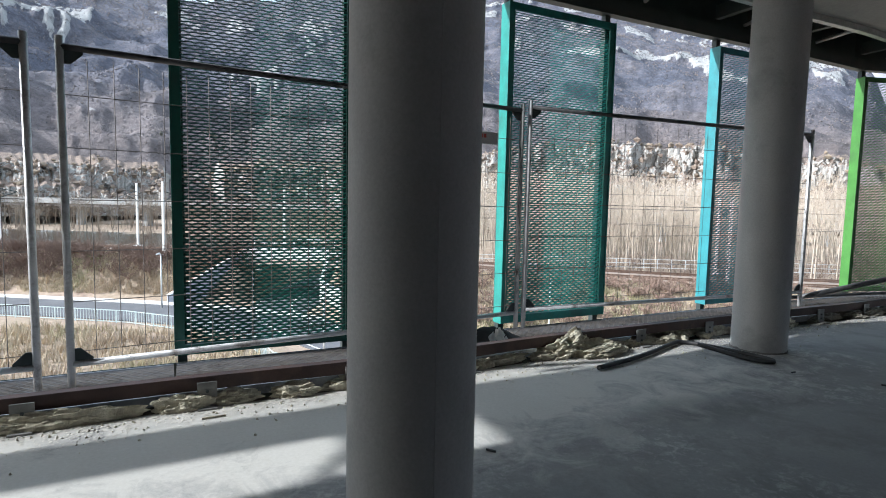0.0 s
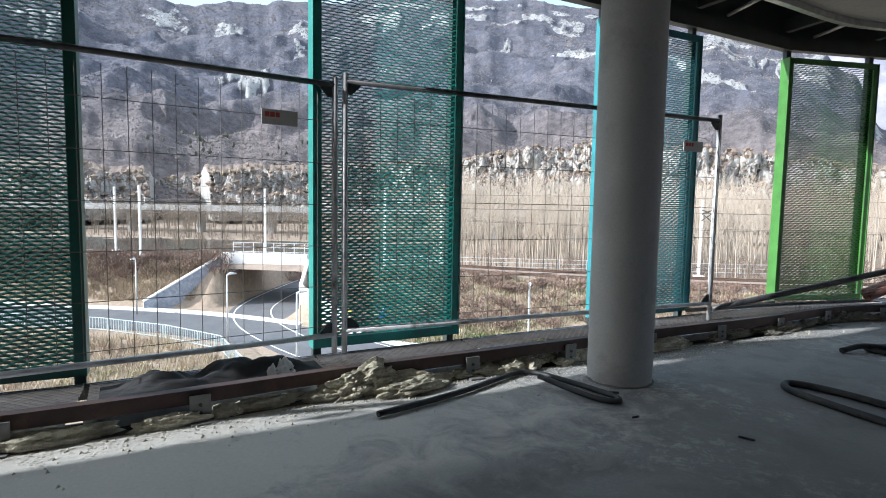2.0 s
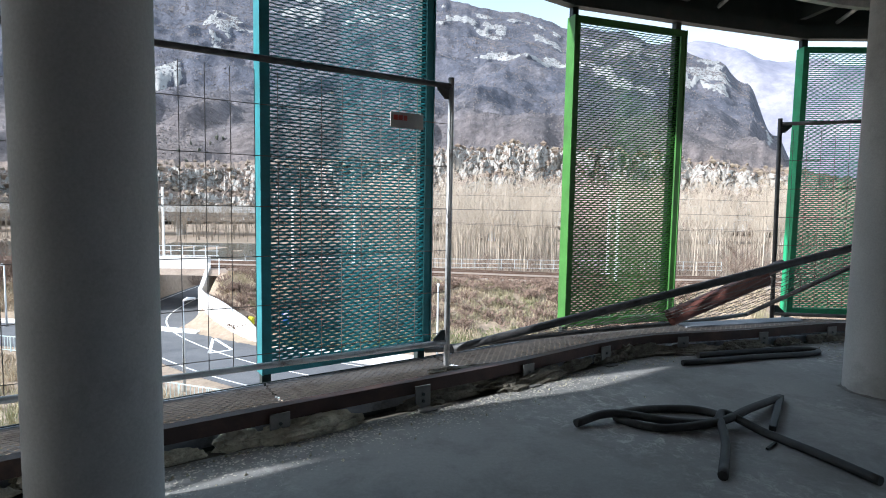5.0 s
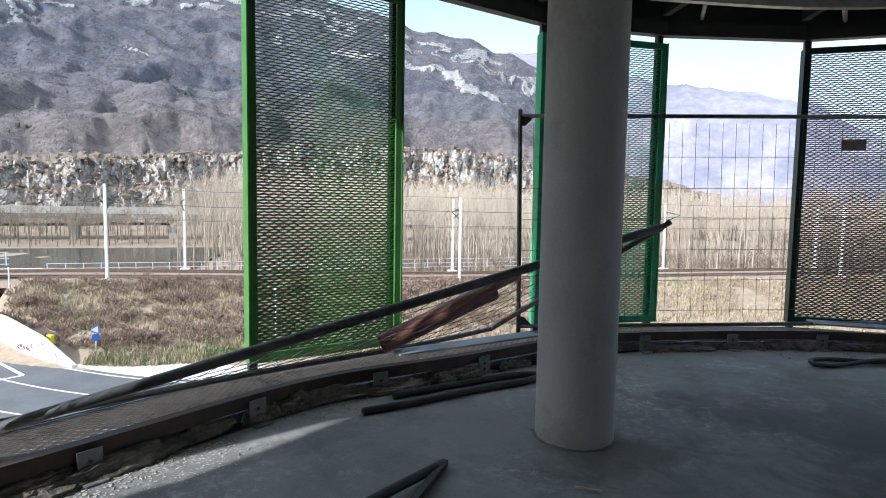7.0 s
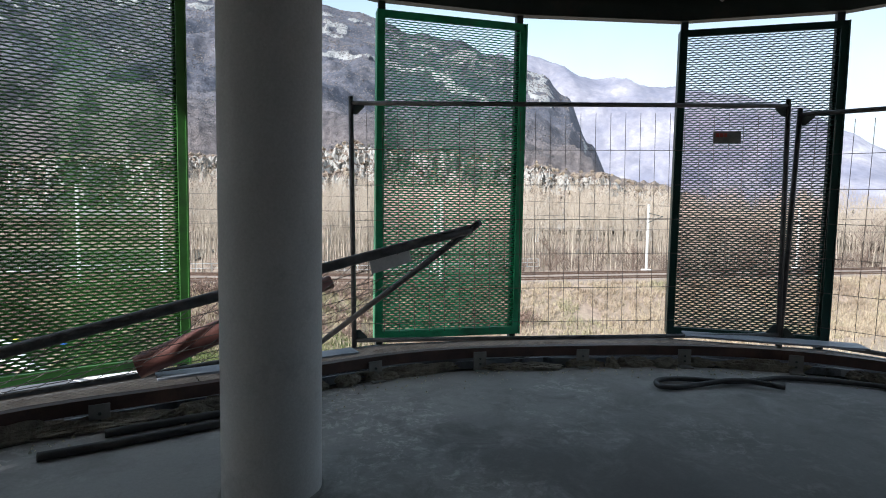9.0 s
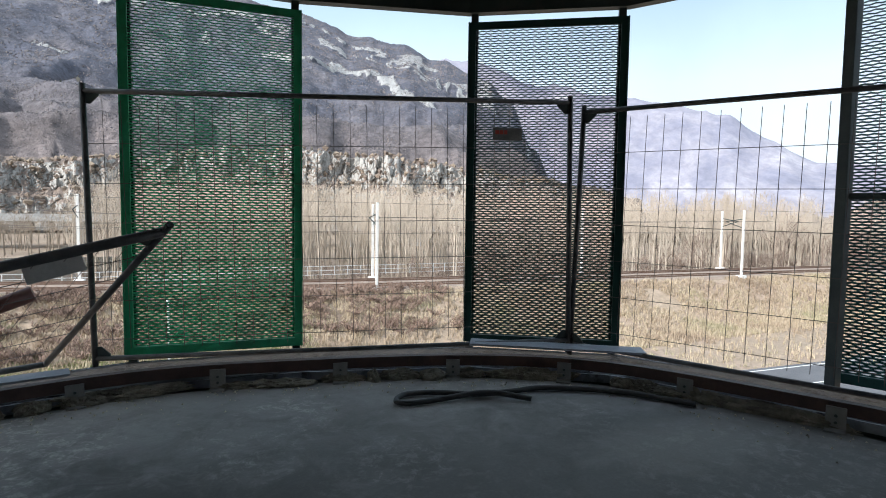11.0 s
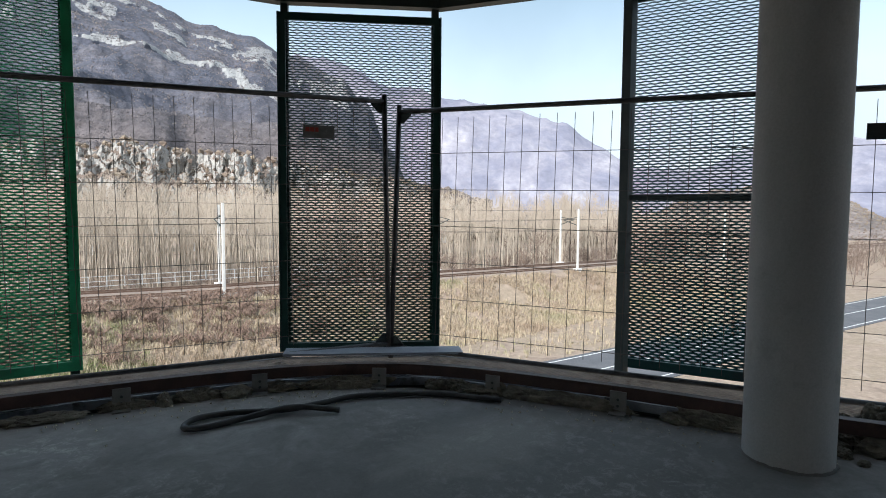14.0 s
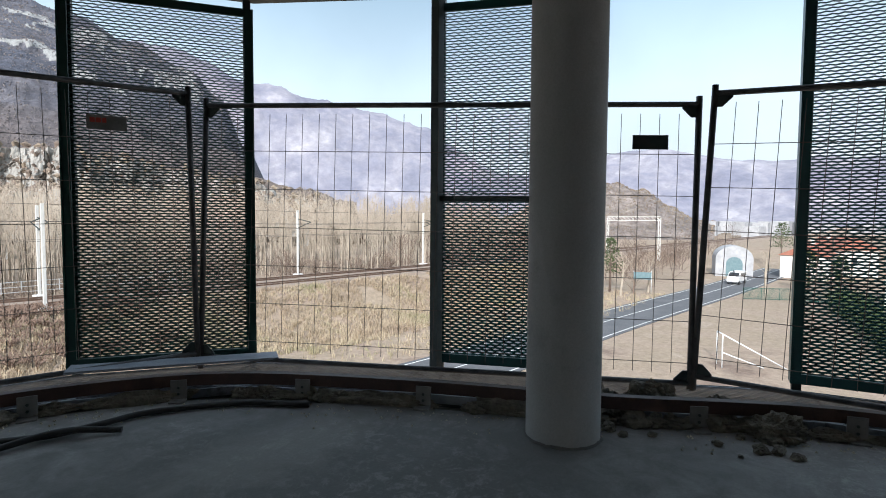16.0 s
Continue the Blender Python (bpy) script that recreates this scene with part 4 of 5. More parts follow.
ribbon(MAIN, 0.07, -9.922, M["line_paint"], "road_line", "white edge line on the asphalt", "road line", off=3.4, thick=0.005)
ribbon(MAIN, 0.07, -9.922, M["line_paint"], "road_line", "white centre line on the asphalt", "road line", off=0.1, thick=0.005)
ribbon(MAIN, 0.07, -9.922, M["line_paint"], "road_line", "white edge line on the asphalt", "road line", off=-3.4, thick=0.005)
ribbon(MAIN[1:6] + [(17, 30.0)], 1.5, -9.80, M["pale_concrete"], "pavement", "pale concrete pavement beside the road", "pavement", off=5.4, thick=0.25)
ribbon(SIDE, 0.5, -9.80, M["pale_concrete"], "pavement", "pale kerb along the road", "pavement", off=-4.2, thick=0.25)
bm = bmesh.new()
for p, q in (((-14.0, 46.2), (-11.2, 42.6)), ((-11.2, 42.6), (-12.6, 41.6)), ((-12.6, 41.6), (-14.0, 46.2))):
    beam(bm, (*p, -9.918), (*q, -9.918), 0.25, 0.006)
tagged(thing("road_line", bm, M["line_paint"]), "white give-way triangle painted on the asphalt", "road line", kind="structure")

# railway
pts = [Vector((x, rail_y(x))) for x in range(-260, 341, 5)]
vs, fs = [], []
for p in pts:
    z = bank_z(p.x)
    for u, h in ((-5.2, -0.25), (-4.4, 0.28), (4.4, 0.28), (5.2, -0.25)):
        vs.append((p.x, p.y + u, z + h))
for k in range(len(pts) - 1):
    for j in range(3):
        a = 4 * k + j
        fs.append((a, a + 4, a + 5, a + 1))
me = bpy.data.meshes.new("ballast_bed")
me.from_pydata(vs, [], fs)
me.materials.append(M["ballast"])
tagged(new("ballast_bed", me), "brown ballast bed of the railway", "railway", kind="structure")
for u in (-3.0, -1.56, 1.4, 2.84):
    bm = bmesh.new()
    for a, b2 in zip(pts, pts[1:]):
        beam(bm, (a.x, a.y + u, bank_z(a.x) + 0.36), (b2.x, b2.y + u, bank_z(b2.x) + 0.36), 0.07, 0.15)
    tagged(thing("track_rail", bm, M["rail_steel"]), "rusty steel railway rail on the ballast", "rail", kind="structure")

# underpass
ux, uy, uh = UNDER
und = empty("underpass", "white concrete road underpass with stone-faced wing wall", "underpass")
bm = bmesh.new()
box(bm, (9.6, 0.8, 1.75), pose(ux, uy + 0.4, -5.35), 0.03)
part("portal_beam", bm, M["pale_concrete"], und)
bm = bmesh.new()
box(bm, (10.4, 9.5, 0.5), pose(ux, uy + 5.3, -5.98))
part("deck", bm, M["pale_concrete"], und)
for s in (-1, 1):
    bm = bmesh.new()
    box(bm, (0.5, 12, 4.2), pose(ux + s * 4.65, uy + 6.0, -8.1))
    part("side_wall", bm, M["pale_concrete"], und)
bm = bmesh.new()


def slanted_wall(bm, p, q, zp, zq, t=0.5, low=-10.3):
    p, q = Vector(p), Vector(q)
    d = (q - p).normalized()
    o = Vector((-d.y, d.x)) * t / 2
    ring = []
    for c, z in ((p, zp), (q, zq)):
        ring.append([bm.verts.new((c.x + s * o.x, c.y + s * o.y, h)) for s, h in ((-1, low), (1, low), (1, z), (-1, z))])
    for j in range(4):
        bm.faces.new((ring[0][j], ring[0][(j + 1) % 4], ring[1][(j + 1) % 4], ring[1][j]))
    bm.faces.new(ring[0][::-1])
    bm.faces.new(ring[1])


slanted_wall(bm, (ux - 4.9, uy - 0.1), (ux - 10.5, uy - 5.2), -4.9, -9.2)
part("wing_wall", bm, M["stone"], und, "grey-blue split stone wing wall")
bm = bmesh.new()
p, q = Vector((ux - 4.9, uy - 0.1, -4.84)), Vector((ux - 10.5, uy - 5.2, -9.14))
beam(bm, p, q, 0.6, 0.14, 0.02)
part("coping", bm, M["pale_concrete"], und)
curve = smooth2([Vector(v) for v in ((ux + 4.9, uy), (-16.6, 53), (-12.2, 47.8), (-8.0, 43.9))], 8)
WALL_TOP = [(0, -5.0), (0.2, -6.9), (0.55, -7.3), (0.8, -8.2), (1.0, -9.75)]
bm = bmesh.new()
n = len(curve)
rings = []
for k in range(n):
    d = (curve[min(k + 1, n - 1)] - curve[max(k - 1, 0)]).normalized()
    o = Vector((-d.y, d.x)) * 0.175
    top = float(np.interp(k / (n - 1), [u for u, h in WALL_TOP], [h for u, h in WALL_TOP]))
    rings.append([bm.verts.new((curve[k].x + q * o.x, curve[k].y + q * o.y, h)) for q, h in ((-1, -10.3), (1, -10.3), (1, top), (-1, top))])
for r0, r1 in zip(rings, rings[1:]):
    for j in range(4):
        bm.faces.new((r0[j], r0[(j + 1) % 4], r1[(j + 1) % 4], r1[j]))
bm.faces.new(rings[0][::-1])
bm.faces.new(rings[-1])
part("curved_wall", bm, M["pale_concrete"], und)


def railing(name, line, z, height, mat, label, gap=1.5, bars=2, infill=0.0):
    """A railing along plan points: posts, rails, and thin uprights where infill gives their spacing."""
    ob = empty(name, label, "railing", at=pose(line[0][0], line[0][1], z))
    o = Vector((line[0][0], line[0][1], z))
    L = [Vector(p) for p in line]
    tot = length(L)
    bm = bmesh.new()
    beam(bm, (0, 0, 0), (0, 0, height), 0.07, 0.07, up=(0, 1, 0))
    me = finish("post", bm, mat)
    for k in range(int(tot / gap) + 1):
        p, d = along(L, k * gap)
        q = new("post", me)
        q.parent, q.location = ob, (p.x - o.x, p.y - o.y, 0)
    for j in range(bars):
        bm = bmesh.new()
        h = height - 0.03 - j * (height - 0.15) / max(1, bars - 1)
        for a, b2 in zip(L, L[1:]):
            beam(bm, (a.x - o.x, a.y - o.y, h), (b2.x - o.x, b2.y - o.y, h), 0.05, 0.06)
        part("rail", bm, mat, ob)
    if infill:
        bm = bmesh.new()
        for k in range(int(tot / infill)):
            p, d = along(L, k * infill)
            beam(bm, (p.x - o.x, p.y - o.y, 0.12), (p.x - o.x, p.y - o.y, height - 0.05), 0.03, 0.03, up=(0, 1, 0))
        tagged(part("baluster", bm, mat, ob), kind="stuff")
    return ob


railing("bridge_railing", [(ux - 4.7, uy + 0.4), (ux + 4.7, uy + 0.4)], -4.48, 1.15, M["lamp_metal"], "pale metal railing on the underpass", 1.15, 3)
railing("bank_railing", [(ux + 4.9, uy + 8.6), (40, 66)], -6.3, 1.15, M["lamp_metal"], "pale metal railing behind the railway", 1.6, 3)
railing("road_railing", [(-95, 44.6), (-50, 44.2), (-32, 43.4), (-25, 41.6)], -10, 1.15, M["rail_green"], "grey-green barred railing along the road", 2.0, 2, 0.28)
railing("road_railing", [(-25, 41.6), (-19, 38.8), (-14.5, 33.0), (-6, 29.6), (4, 26.5)], -10, 1.15, M["rail_green"], "grey-green barred railing along the road", 2.0, 2, 0.28)


# catenary masts, with wires
def mast(h=8.6, arm=True):
    ob = empty("catenary_mast", "pale railway mast with a bracket arm", "mast", "railway masts")
    bm = bmesh.new()
    beam(bm, (0, 0, 0), (0, 0, h), 0.24, 0.22, 0.02, up=(0, 1, 0))
    part("pole", bm, M["pole"], ob)
    bm = bmesh.new()
    box(bm, (0.9, 0.9, 0.5), pose(0, 0, 0.05), 0.03)
    part("footing", bm, M["pale_concrete"], ob)
    if arm:
        bm = bmesh.new()
        tube(bm, [(0, 0, h - 1.1), (0, 2.6, h - 1.5)], 0.05, 6)
        tube(bm, [(0, 0, h - 2.3), (0, 2.6, h - 1.5)], 0.05, 6)
        part("arm", bm, M["dark_steel"], ob)
    return ob


first = None
for k, (x, s) in enumerate([(-60, -1), (-48, 1), (-38, -1), (-27, 1), (-9.5, -1), (-4, 1), (23.6, -1), (26, 1), (54, 1), (71, -1), (78, 1), (110, -1)]):
    y = rail_y(x) + s * 4.6
    m = pose(x, y, bank_z(x) + 0.1, 0, 0, 0 if s < 0 else 180)
    if first is None:
        first = mast()
        first.matrix_basis = m
    else:
        copy_thing(first, m)
for u, h in ((-2.3, 5.6), (2.1, 5.6), (-2.3, 6.9), (2.1, 6.9), (-4.6, 8.3)):
    bm = bmesh.new()
    tube(bm, [(x, rail_y(x) + u, bank_z(x) + h + (0 if h < 6 else 0.35 * abs(math.sin(x * 0.06)))) for x in range(-200, 241, 8)], 0.016, 4)
    thing("overhead_wire", bm, M["wire"], "thin overhead wire along the railway", "wire", "railway wires")


# street lamps
def street_lamp(h=5.4):
    ob = empty("street_lamp", "slim pale metal street lamp on the verge", "street lamp", "street lamps")
    bm = bmesh.new()
    tube(bm, [(0, 0, 0), (0, 0, h * 0.5), (0, 0, h)], [0.09, 0.07, 0.05], 8)
    part("pole", bm, M["lamp_metal"], ob)
    bm = bmesh.new()
    tube(bm, [(0, 0, h), (0, -0.25, h + 0.10), (0, -0.75, h + 0.06)], [0.06, 0.11, 0.05], 8)
    part("lamp_head", bm, M["sign_white"], ob)
    return ob


lamp = street_lamp()
lamp.matrix_basis = pose(5.2, 40.6, -9.95)
for x, y, a in ((-17.0, 56.2, 20), (-33, 50.0, 0), (-19.5, 41.0, 140), (-11, 33.5, 140)):
    copy_thing(lamp, pose(x, y, -10, 0, 0, a))


# road signs
def road_sign(x, y, a):
    ob = empty("road_sign", "roadside pole with a triangular and a round blue sign", "road sign", at=pose(x, y, ground_z(x, y), 0, 0, a))
    bm = bmesh.new()
    tube(bm, [(0, 0, 0), (0, 0, 2.15)], 0.035, 8)
    part("pole", bm, M["lamp_metal"], ob)
    bm = bmesh.new()
    r = bmesh.ops.create_cone(bm, segments=3, radius1=0.42, radius2=0.42, depth=0.03, cap_ends=True, matrix=pose(0, -0.05, 2.02, 90, -90, 0))
    part("triangle_sign", bm, M["sign_blue"], ob)
    bm = bmesh.new()
    bmesh.ops.create_cone(bm, segments=3, radius1=0.30, radius2=0.30, depth=0.03, cap_ends=True, matrix=pose(0, -0.058, 2.02, 90, -90, 0))
    part("sign_face", bm, M["sign_white"], ob)
    bm = bmesh.new()
    bmesh.ops.create_cone(bm, segments=24, radius1=0.26, radius2=0.26, depth=0.03, cap_ends=True, matrix=pose(0, -0.05, 1.48, 90, 0, 0))
    part("round_sign", bm, M["sign_blue"], ob)
    return ob


road_sign(-7.4, 44.6, 15)
# Yellow marker plate, built as a plain block set against the curved wall.
bm = bmesh.new()
box(bm, (0.5, 0.3, 0.95), pose(0, 0, 0.475), 0.05)
thing("grit_box", bm, M["sign_yellow"], "yellow plastic marker plate fixed to the curved white wall", "box", at=pose(-10.85, 46.45, -9.15, 0, 0, -40))

# river and motorway bridge beyond the railway
bm = bmesh.new()
v = [bm.verts.new(p) for p in ((-220, 84, -8.0), (-6, 84, -8.0), (-2, 126, -8.0), (-220, 126, -8.0))]
bm.faces.new(v)
tagged(thing("water", bm, water_material()), "still grey-green river water", "water", kind="structure")
M["weathered_concrete"] = natural("weathered_concrete", [(0.34, 0.33, 0.32), (0.46, 0.45, 0.43)], 0.2, 3, 0.9, 0.15, 0.02)
via = empty("motorway_bridge", "long pale concrete motorway bridge on piers", "bridge", at=pose(-60, 152, -8.5))
bm = bmesh.new()
box(bm, (420, 9, 0.9), pose(0, 0, 7.3), 0.05)
part("deck", bm, M["weathered_concrete"], via)
bm = bmesh.new()
box(bm, (420, 0.12, 0.7), pose(0, -4.4, 8.15))
part("parapet", bm, M["weathered_concrete"], via)
bm = bmesh.new()
box(bm, (1.6, 2.4, 8.5), pose(0, 0, 2.8), 0.1)
pier = finish("pier", bm, M["weathered_concrete"])
for k in range(-9, 10):
    q = new("pier", pier)
    q.parent, q.location = via, (k * 21, 0, 0)


# ---- woods, scrub and grass ----
def add_stick(vs, fs, p, q, r0, r1, n=3):
    d = (q - p)
    d.normalize()
    a = d.cross(Vector((0.3, 0.9, 0.1)))
    a.normalize()
    b2 = d.cross(a)
    c = len(vs)
    for pt, r in ((p, r0), (q, r1)):
        for j in range(n):
            t = 2 * math.pi * j / n
            o = a * (math.cos(t) * r) + b2 * (math.sin(t) * r)
            vs.append((pt.x + o.x, pt.y + o.y, pt.z + o.z))
    for j in range(n):
        fs.append((c + j, c + (j + 1) % n, c + n + (j + 1) % n, c + n + j))


def bare_tree(vs, fs, x, y, z, h, rng, spread=0.25, limbs=11, twigs=4, r=0.11, low=0.25, fine=0.018):
    """A leafless tree: tapered trunk, limbs that rise steeply, and twigs on the limbs."""
    base = Vector((x, y, z))
    lean = Vector((rng.uniform(-0.05, 0.05) * h, rng.uniform(-0.05, 0.05) * h, h))
    knots = [base, base + lean * 0.5 + Vector((rng.uniform(-.2, .2), rng.uniform(-.2, .2), 0)), base + lean]
    add_stick(vs, fs, knots[0], knots[1], r, r * 0.6, 4)
    add_stick(vs, fs, knots[1], knots[2], r * 0.6, 0.012, 4)
    for k in range(limbs):
        t = rng.uniform(low, 0.92)
        p = knots[0].lerp(knots[1], t * 2) if t < 0.5 else knots[1].lerp(knots[2], t * 2 - 1)
        a = rng.uniform(0, 2 * math.pi)
        l = h * (1 - t) * rng.uniform(0.45, 0.8) + 0.5
        q = p + Vector((math.cos(a) * l * spread * 1.6, math.sin(a) * l * spread * 1.6, l * rng.uniform(0.7, 1.0)))
        add_stick(vs, fs, p, q, r * 0.32 * (1.1 - t), 0.012)
        for j in range(twigs):
            s = p.lerp(q, rng.uniform(0.25, 0.95))
            a2 = rng.uniform(0, 2 * math.pi)
            l2 = l * rng.uniform(0.25, 0.5)
            add_stick(vs, fs, s, s + Vector((math.cos(a2) * l2 * 0.5, math.sin(a2) * l2 * 0.5, l2 * rng.uniform(0.5, 1))), fine, fine * 0.45)


def woods(name, spots, mat, label, seed, **kw):
    rng = random.Random(seed)
    vs, fs = [], []
    for x, y, h in spots:
        bare_tree(vs, fs, x, y, ground_z(x, y) - 0.1, h, rng, **kw)
    me = bpy.data.meshes.new(name)
    me.from_pydata(vs, [], fs)
    me.materials.append(mat)
    return tagged(new(name, me), label, "trees", kind="stuff")


rw = random.Random(21)
spots = []
while len(spots) < 1150:
    x, y = rw.uniform(-6, 150), rw.uniform(68, 128)
    y -= 0.08 * x
    if noise.noise(Vector((x * 0.03, y * 0.05, 0))) > -0.25 + 0.4 * rw.random() - 0.2:
        spots.append((x, y, rw.uniform(11.5, 17.5) * (0.72 + 0.28 * smooth01((y - 66) / 25))))
woods("bare_poplar_wood", spots, M["bark"], "dense bare pale poplar wood behind the railway", 3, r=0.10, spread=0.2, limbs=12, twigs=4)
spots = [(rw.uniform(-160, 150), rw.uniform(66.5, 74), rw.uniform(1.2, 3.2)) for _ in range(520)]
spots = [(x, y - 0.08 * x + 1.5, h) for x, y, h in spots]
woods("scrub", spots, M["bark_dark"], "low brown leafless scrub along the railway", 4, r=0.03, spread=0.5, limbs=13, twigs=3, low=0.02)
spots = [(rw.uniform(-190, 0), rw.uniform(128, 148), rw.uniform(6, 11)) for _ in range(260)]
spots += [(rw.uniform(-120, -30), rw.uniform(76, 84), rw.uniform(3, 6)) for _ in range(60)]
for _ in range(480):
    x = rw.uniform(-260, 20)
    spots.append((x, rw.uniform(158, 182), rw.uniform(5, 8) + 7 * smooth01((x + 40) / 40)))
woods("river_wood", spots, M["bark_river"], "bare brown riverside trees", 5, r=0.12, spread=0.35, limbs=13, twigs=4)
spots = [(rw.uniform(40, 115), rw.uniform(46, 70), rw.uniform(3.5, 7)) for _ in range(60)]
spots = [(x, y, h) for x, y, h in spots if y > rail_y(x) + 7]
spots += [(rw.uniform(78, 190), rw.uniform(26, 60), rw.uniform(4, 9)) for _ in range(110)]
spots = [(x, y, h) for x, y, h in spots if abs(y - rail_y(x)) > 7]
woods("field_scrub", spots, M["bark_dark"], "dark leafless bushes in the field", 6, r=0.08, spread=0.55, limbs=18, twigs=6, low=0.05)

spots = [(rw.uniform(-95, -27.5), rw.uniform(54.5, 68), rw.uniform(0.5, 1.5)) for _ in range(1500)]
spots += [(rw.uniform(-16, 30), rw.uniform(45, 56), rw.uniform(0.25, 0.6)) for _ in range(330)]
woods("brambles", [s for s in spots if s[1] < rail_y(s[0]) - 4 and s[1] > toe_y(s[0]) + 2], M["bramble"], "red-brown leafless brambles on the railway bank", 9, r=0.06, spread=0.9, limbs=15, twigs=4, low=0.0, fine=0.045)

# dry grass tufts and brambles on the bank
rng = random.Random(8)
vs, fs = [], []


def tuft(x, y, z, h, n):
    for j in range(n):
        a, l = rng.uniform(0, 6.28), h * rng.uniform(0.6, 1.1)
        dx, dy = math.cos(a), math.sin(a)
        w = 0.035
        px, py = x + rng.uniform(-.2, .2), y + rng.uniform(-.2, .2)
        c = len(vs)
        vs.extend([(px - dy * w, py + dx * w, z), (px + dy * w, py - dx * w, z), (px + dx * l * 0.45, py + dy * l * 0.45, z + l)])
        fs.append((c, c + 1, c + 2))


count = 0
while count < 24000:
    x = rng.uniform(-62, 95)
    r = rail_y(x)
    y = rng.uniform(toe_y(x) - 4 if x > 25 else toe_y(x) + 0.8, r - 4.5)
    if x > 15 and rng.random() < 0.25:
        y = rng.uniform(24, r - 5)
    if abs(x - UNDER[0]) < 6.5 or (x > 0 and y < 39 - 0.35 * x + 6) or (-30 < x < 8 and y < toe_y(x) + 1.5 + 4 * (x < -8)):
        continue
    if noise.noise(Vector((x * 0.25, y * 0.25, 7))) < -0.42:
        continue
    tuft(x, y, ground_z(x, y) - 0.03, rng.uniform(0.25, 0.75), 5)
    count += 1
for k in range(2600):
    x, y = rng.uniform(-40, -6), rng.uniform(26, 43)
    if y > 41.0 - max(0, (x + 25)) * 0.62 or y < 24:
        continue
    tuft(x, y, -10, rng.uniform(0.4, 1.2), 6)
me = bpy.data.meshes.new("dry_grass")
me.from_pydata(vs, [], fs)
me.materials.append(M["tuft"])
tagged(new("dry_grass", me), "dry straw-coloured grass and brambles", "grass", kind="stuff")

M["green_grass"] = natural("short_green_grass", [(0.11, 0.15, 0.045), (0.19, 0.22, 0.085), (0.30, 0.27, 0.14)], 0.3, 2.5, 0.95, 0.1, 0.02)
vs, fs = [], []
for k in range(5200):
    x = rng.uniform(-13, 16)
    y = toe_y(x) + 1.6 + abs(rng.gauss(0, 1.5))
    if x < -8 and y < 46.5 - (x + 8) * 0.9:
        continue
    tuft(x, y, ground_z(x, y) - 0.03, rng.uniform(0.12, 0.32), 5)
me = bpy.data.meshes.new("green_grass")
me.from_pydata(vs, [], fs)
me.materials.append(M["green_grass"])
tagged(new("green_grass", me), "short green grass along the foot of the bank", "grass", kind="stuff")

# ---- hills ----
CX, CY = 5.0, 3.0


def profile(table, a):
    """A value along a table of (angle, value), smoothly between."""
    for (a0, v0), (a1, v1) in zip(table, table[1:]):
        if a <= a1:
            return v0 + (v1 - v0) * smooth01((a - a0) / (a1 - a0)) if a >= a0 else v0
    return table[-1][1]


def fractal(p, octaves, ridged=False):
    v, amp = 0.0, 1.0
    for k in range(octaves):
        n = noise.noise(p * 2 ** k)
        v += amp * ((1 - 2 * abs(n)) if ridged else n)
        amp *= 0.5
    return v


def hills(name, a0, a1, da, radii, height, mat, label, smooth=True):
    """A sheet of hills over a sector: height(angle, radius) above the eye's level."""
    vs, fs = [], []
    angles = np.arange(a0, a1 + da, da)
    for a in angles:
        s, c = math.sin(radians(a)), math.cos(radians(a))
        for r in radii:
            vs.append((CX + s * r, CY + c * r, height(a, r, s * r, c * r)))
    n = len(radii)
    for j in range(len(angles) - 1):
        for k in range(n - 1):
            v = j * n + k
            fs.append((v, v + 1, v + n + 1, v + n))
    me = bpy.data.meshes.new(name)
    me.from_pydata(vs, [], fs)
    me.materials.append(mat)
    if smooth:
        me.shade_smooth()
    return tagged(new(name, me), label, "mountain", kind="structure")


RIDGE = [(-80, 20.5), (-44, 19), (-30, 17.4), (-25, 18.2), (-18, 19.0), (-9, 20), (3, 19.9), (11, 18.8), (15, 17.4), (20, 16.7), (24.5, 15.2), (29, 13.4), (31.5, 11.2), (34, 6.6), (36, 3.4), (39, 1.4), (44, 0.3), (64, 0.1)]
SCAR = [(6, 12.9), (8, 12.9), (12.5, 12.1), (17, 11.6), (21.6, 9.3), (25.5, 7.3), (27, 6.6)]
CRAGS = [(-41, 13.0, 4.0, 2.0), (-31, 15.4, 2.6, 1.4), (-25.5, 14.6, 2.2, 1.7), (-18.3, 14.4, 2.6, 2.4), (-24, 9.4, 2.6, 1.6), (-11, 17.2, 3.0, 1.2), (-10, 11.6, 1.6, 1.0), (1.2, 14.2, 0.7, 1.0), (26.6, 12.2, 2.6, 1.5), (20, 14.6, 2.8, 0.9)]


def rockiness(a, el, ridge):
    """How bare the mountain is at an angle and height: strata under the crest, crags, and a long diagonal scar."""
    n = fractal(Vector((a * 0.42, el * 0.9, 1.5)), 4)
    m = fractal(Vector((a * 1.5, el * 2.2, 6.5)), 3)
    band = 0.0
    if a > -12:
        for k, (off, half) in enumerate(((1.1, 0.30), (2.3, 0.55), (3.3, 0.3))):
            mid = ridge - off * (0.75 + 0.25 * smooth01(a / 20)) - 0.35 * noise.noise(Vector((a * 0.22, k * 3.0, 2)))
            gap = noise.noise(Vector((a * 0.33, k * 5.0, 8))) + 0.25 * noise.noise(Vector((a * 1.3, k, 3)))
            band = max(band, (1 - abs(el - mid) / half) * smooth01((gap + 0.12) * 4) * smooth01((36 - a) / 6))
    for ca, ce, wa, we in CRAGS:
        d = math.hypot((a - ca) / wa, (el - ce) / we)
        if d < 1.3:
            band = max(band, (1.0 - d) * 0.9 + 0.8 * n + 0.25 * m)
